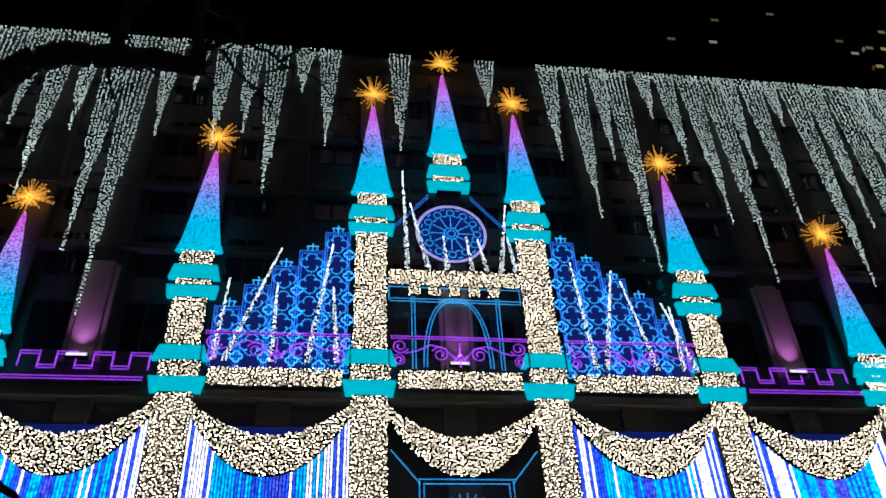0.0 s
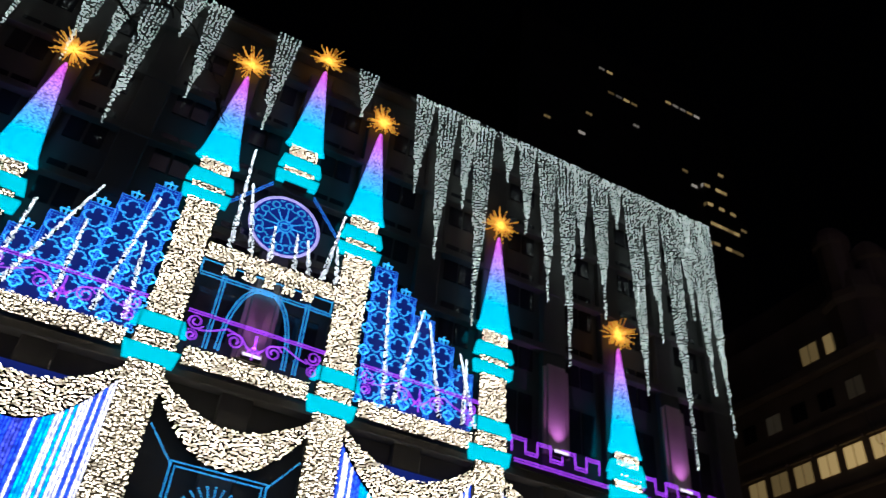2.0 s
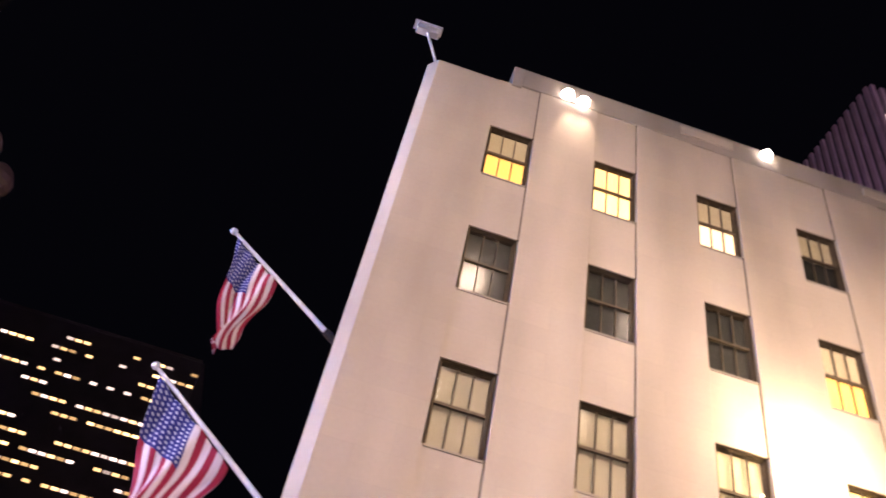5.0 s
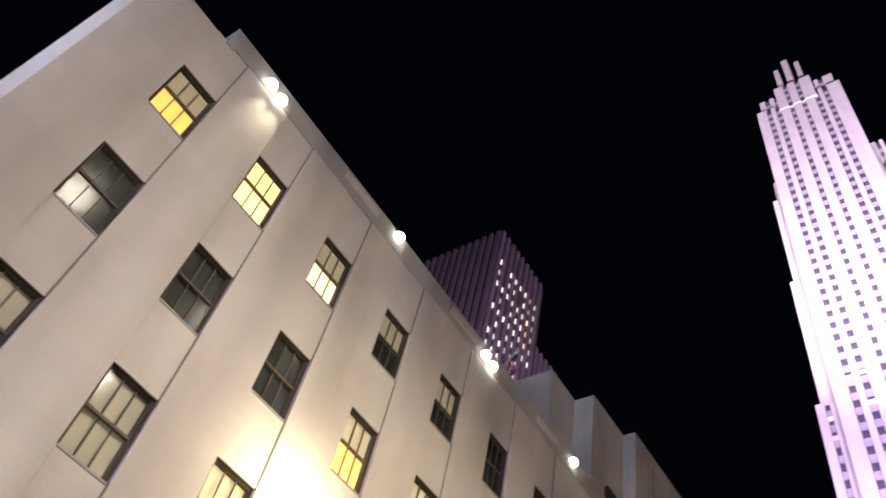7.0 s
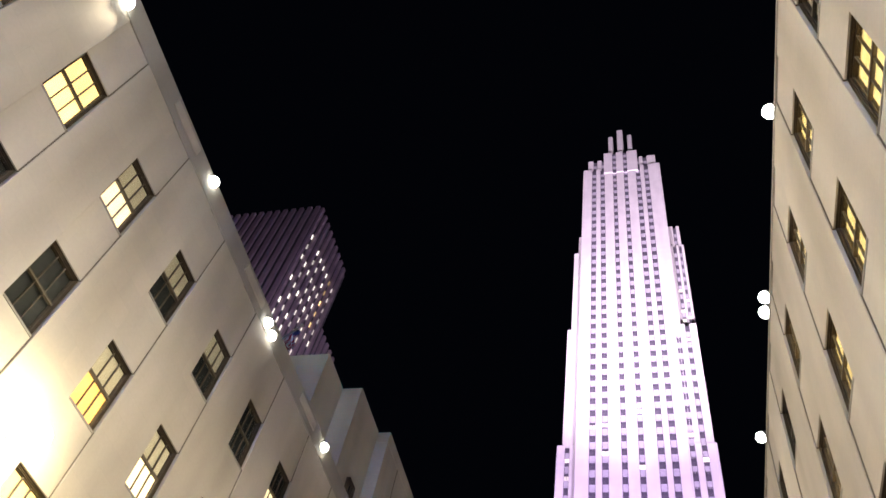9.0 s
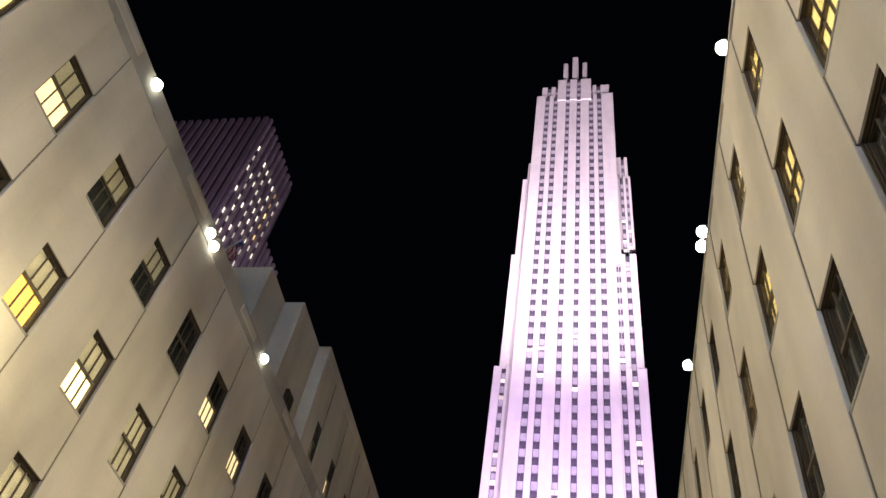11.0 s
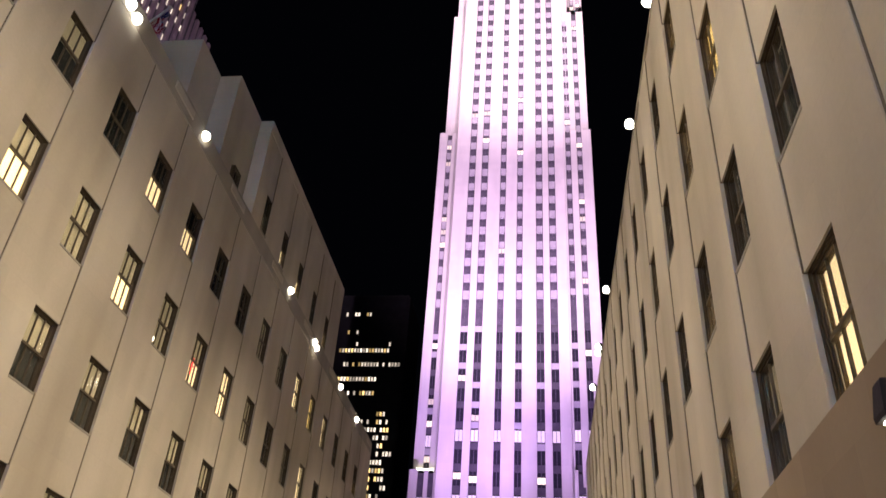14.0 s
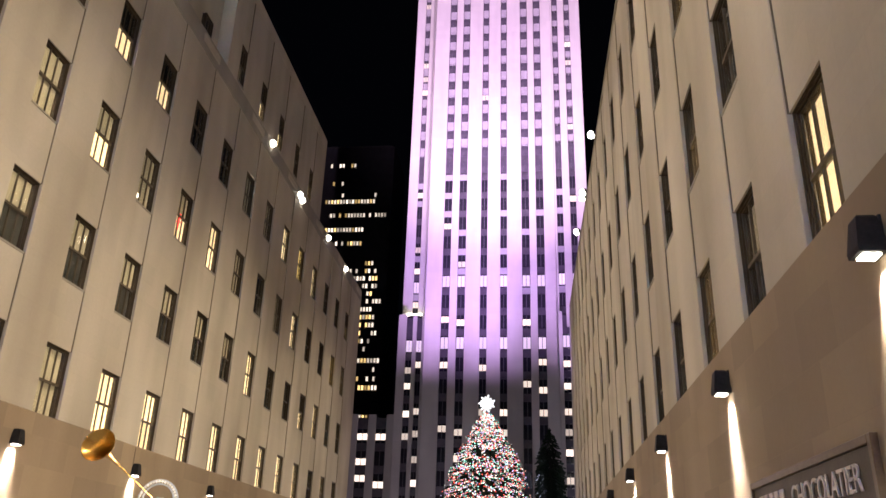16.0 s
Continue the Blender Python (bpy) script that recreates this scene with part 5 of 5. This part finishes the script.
bough(bm, ((-5.9, 0, 10.7), (-6.5, 0.1, 10.85), (-7.0, 0, 10.75), (-7.3, 0, 10.3)), 0.045, 0.012, rd)
part("twig", bm, BARK, t)
bm = bmesh.new()
bough(bm, ((-4.2, 0, 10.3), (-4.8, 0.1, 10.3), (-5.4, 0, 10.33), (-5.8, 0, 10.5), (-6.4, 0, 10.9)), 0.035, 0.012, rd)
part("twig", bm, BARK, t)
bm = bmesh.new()
bough(bm, ((0, 0, 3.9), (-2.8, 0, 4.7), (-4.76, 0, 4.56), (-5.2, 0, 4.2)), 0.09, 0.03, rd, False)
part("bough", bm, BARK, t)
bm = bmesh.new()
bough(bm, ((-7.0, 0, 10.75), (-7.47, 0, 10.4), (-7.81, 0, 9.96), (-8.15, 0, 9.43), (-8.27, 0, 9.07)), 0.012, 0.008, rd, False)
part("twig", bm, BARK, t)
bm = bmesh.new()
limb(bm, (-8.2, 0, 9.2), (-0.4, 0, -1), 0.28, 0.035, 2, rd, 4)
part("twig", bm, BARK, t)
t = bare_tree((-15.0, -9.0, 0), 5.0, ((4.0, (-0.9, 0, 1), 4.6, 0.09), (4.5, (0.5, 0.1, 1.0), 3.2, 0.09), (4.6, (-0.4, 0.3, 1), 4.0, 0.09)), 6)


# unseen fill lamp added ahead of the fir for the tower's lower storeys
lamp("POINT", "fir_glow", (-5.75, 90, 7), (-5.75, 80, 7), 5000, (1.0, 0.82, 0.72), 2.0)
# lit fir in the plaza
fir = thing("christmas_tree", "tall fir covered in coloured lights with a white crystal star", "tree", (-5.75, 100, 0))
bm = bmesh.new()
tube(bm, (0, 0, 0), (0, 0, 21), 0.5, 0.05, 10)
part("trunk", bm, BARK, fir)
rd = random.Random(2)
bm = bmesh.new()
spots = []
HT = 21.2
for k in range(1900):
    z = 1.5 + (HT - 1.5) * (1 - rd.random() ** 0.62)
    rad = min(1.58 * (HT - z) ** 0.51, 0.2 + 0.72 * (HT - z)) * rd.uniform(0.80, 1.08)
    a = rd.uniform(0, math.tau)
    tip = Vector((rad * math.cos(a), rad * math.sin(a), z - 0.1 * rad))
    inn = Vector((0.35 * rad * math.cos(a), 0.35 * rad * math.sin(a), z + 0.15 * rad))
    side = Vector((-math.sin(a), math.cos(a), 0)) * (0.18 + 0.12 * rad * 0.5)
    v = [bm.verts.new(c) for c in (inn, tip - side * 0.4, tip + Vector((0, 0, 0.12)), tip + side * 0.4, (inn + tip) / 2 + side + Vector((0, 0, -0.1)), (inn + tip) / 2 - side + Vector((0, 0, -0.1)))]
    for f in ((0, 5, 1), (0, 1, 2), (0, 2, 3), (0, 3, 4)):
        bm.faces.new([v[i] for i in f])
    for q in range(10):
        spots.append(tuple(Vector((tip.x, tip.y, 0)) * rd.uniform(0.65, 1.02) + Vector((0, 0, tip.z)) + Vector((rd.uniform(-0.3, 0.3), rd.uniform(-0.3, 0.3), rd.uniform(-0.3, 0.3)))))
o = part("crown", bm, NEEDLES, fir)
o["kind"] = "stuff"
tree_cols = [glow("tree_bulbs_white", (0.95, 0.97, 0.92), 2.0, 0.7), glow("tree_bulbs_red", (1.0, 0.10, 0.08), 2.0, 0.7), glow("tree_bulbs_green", (0.25, 0.95, 0.70), 1.8, 0.7),
             glow("tree_bulbs_blue", (0.66, 0.55, 1.0), 1.5, 0.7), glow("tree_bulbs_cream", (1.0, 0.55, 0.42), 1.5, 0.7)]
for k, m in enumerate(tree_cols):
    bulbs("fairy_light", [s for i, s in enumerate(spots) if (i * 7 + i // 5) % 5 == k], 0.078, m, fir)
bm = bmesh.new()
for k in range(14):
    a = k * math.tau / 14
    d = Vector((math.cos(a), 0.3 * math.sin(3 * a), math.sin(a)))
    tube(bm, (0, 0, HT + 0.9), Vector((0, 0, HT + 0.9)) + d * (1.08 if k % 2 else 0.86), 0.27, 0.09, 5)
part("star", bm, glow("crystal_star", (0.92, 0.96, 1.0), 1.8), fir, "glittering white star")

t = thing("dark_fir", "dark unlit conifer beside the tower front", "tree", (2.5, 125, 0))
bm = bmesh.new()
tube(bm, (0, 0, 0), (0, 0, 22), 0.35, 0.04, 8)
part("trunk", bm, BARK, t)
bm = bmesh.new()
for k in range(4200):
    z = 1.0 + 22.5 * (1 - math.sqrt(rd.random()))
    rad = min(1.95 + 0.03 * (23.5 - z), 0.72 * (23.5 - z) ** 0.7) * rd.uniform(0.75, 1.1) + 0.1
    a = rd.uniform(0, math.tau)
    c, s = math.cos(a), math.sin(a)
    v = [bm.verts.new(q) for q in ((0.2 * rad * c, 0.2 * rad * s, z + 0.2), (rad * c - 0.25 * s, rad * s + 0.25 * c, z - 0.3), (rad * c, rad * s, z - 0.5), (rad * c + 0.25 * s, rad * s - 0.25 * c, z - 0.3))]
    bm.faces.new(v)
o = part("crown", bm, NEEDLES, t)
o["kind"] = "stuff"

# ---------------------------------------------------------------- herald statue of wire in the garden: trumpet and halo come into view
h = part("herald_statue", lathe(bmesh.new(), [(0.75, 0.0), (0.62, 0.5), (0.34, 1.6), (0.30, 2.2), (0.10, 2.6), (0.17, 2.8), (0.18, 3.05), (0.08, 3.2)], 20), surface("white_wire", (0.5, 0.48, 0.42), (0.7, 0.68, 0.6), scale=12, rough=0.5))
h.location = (-9.0, 19.4, 0.0)
tagged(h, "pale wire garden statue holding a trumpet", "statue")
tr = thing("trumpet", "long golden trumpet with a flared bell raised by the statue", "trumpet", (-9.0, 16.15, 3.95))
bm = bmesh.new()
prof = [(0.36, 0.0), (0.345, 0.03), (0.27, 0.10), (0.17, 0.22), (0.09, 0.42), (0.05, 0.7), (0.035, 1.0)]
rings = []
for rr, z in prof + [(r2 - 0.015, z2 + 0.012) for r2, z2 in prof[::-1]]:
    rings.append([bm.verts.new((rr * math.cos(k * math.tau / 28), rr * math.sin(k * math.tau / 28), z)) for k in range(28)])
for a, b in zip(rings, rings[1:] + rings[:1]):
    for k in range(28):
        f = bm.faces.new((a[k], a[(k + 1) % 28], b[(k + 1) % 28], b[k]))
        f.smooth = True
way = (Vector((-9.0, 19.24, 3.08)) - Vector((-9.0, 16.15, 3.95)))
q = way.to_track_quat("Z", "Y").to_matrix().to_4x4()
bm.transform(q)
part("bell", bm, BRASS, tr, "flared golden bell")
bm = bmesh.new()
tube(bm, way.normalized() * 0.9, way, 0.022, 0.018, 10)
part("tube", bm, BRASS, tr)
ha = thing("halo", "ring of glassy white beads above the statue", "halo", (-9.0, 19.3, 3.1))
bm = bmesh.new()
for k in range(24):
    a, b = k * math.tau / 24, (k + 1) * math.tau / 24
    for rr in (0.50, 0.40):
        tube(bm, (rr * math.cos(a), 0, rr * math.sin(a)), (rr * math.cos(b), 0, rr * math.sin(b)), 0.022, 0.022, 6)
part("hoop", bm, STEEL, ha)
bulbs("bead_ring", [(0.46 * math.cos(a), -0.03, 0.46 * math.sin(a)) for a in np.arange(0, math.tau, 0.16)], 0.035, glow("bead_lights", (1.0, 0.93, 0.78), 0.9, 0.5), ha)
part("post", boxes((-0.02, 0.02, 0.02, 0.1, -3.1, -0.4)), STEEL, ha)
# unseen fill lamp beside the statue, added to brighten the low left wall
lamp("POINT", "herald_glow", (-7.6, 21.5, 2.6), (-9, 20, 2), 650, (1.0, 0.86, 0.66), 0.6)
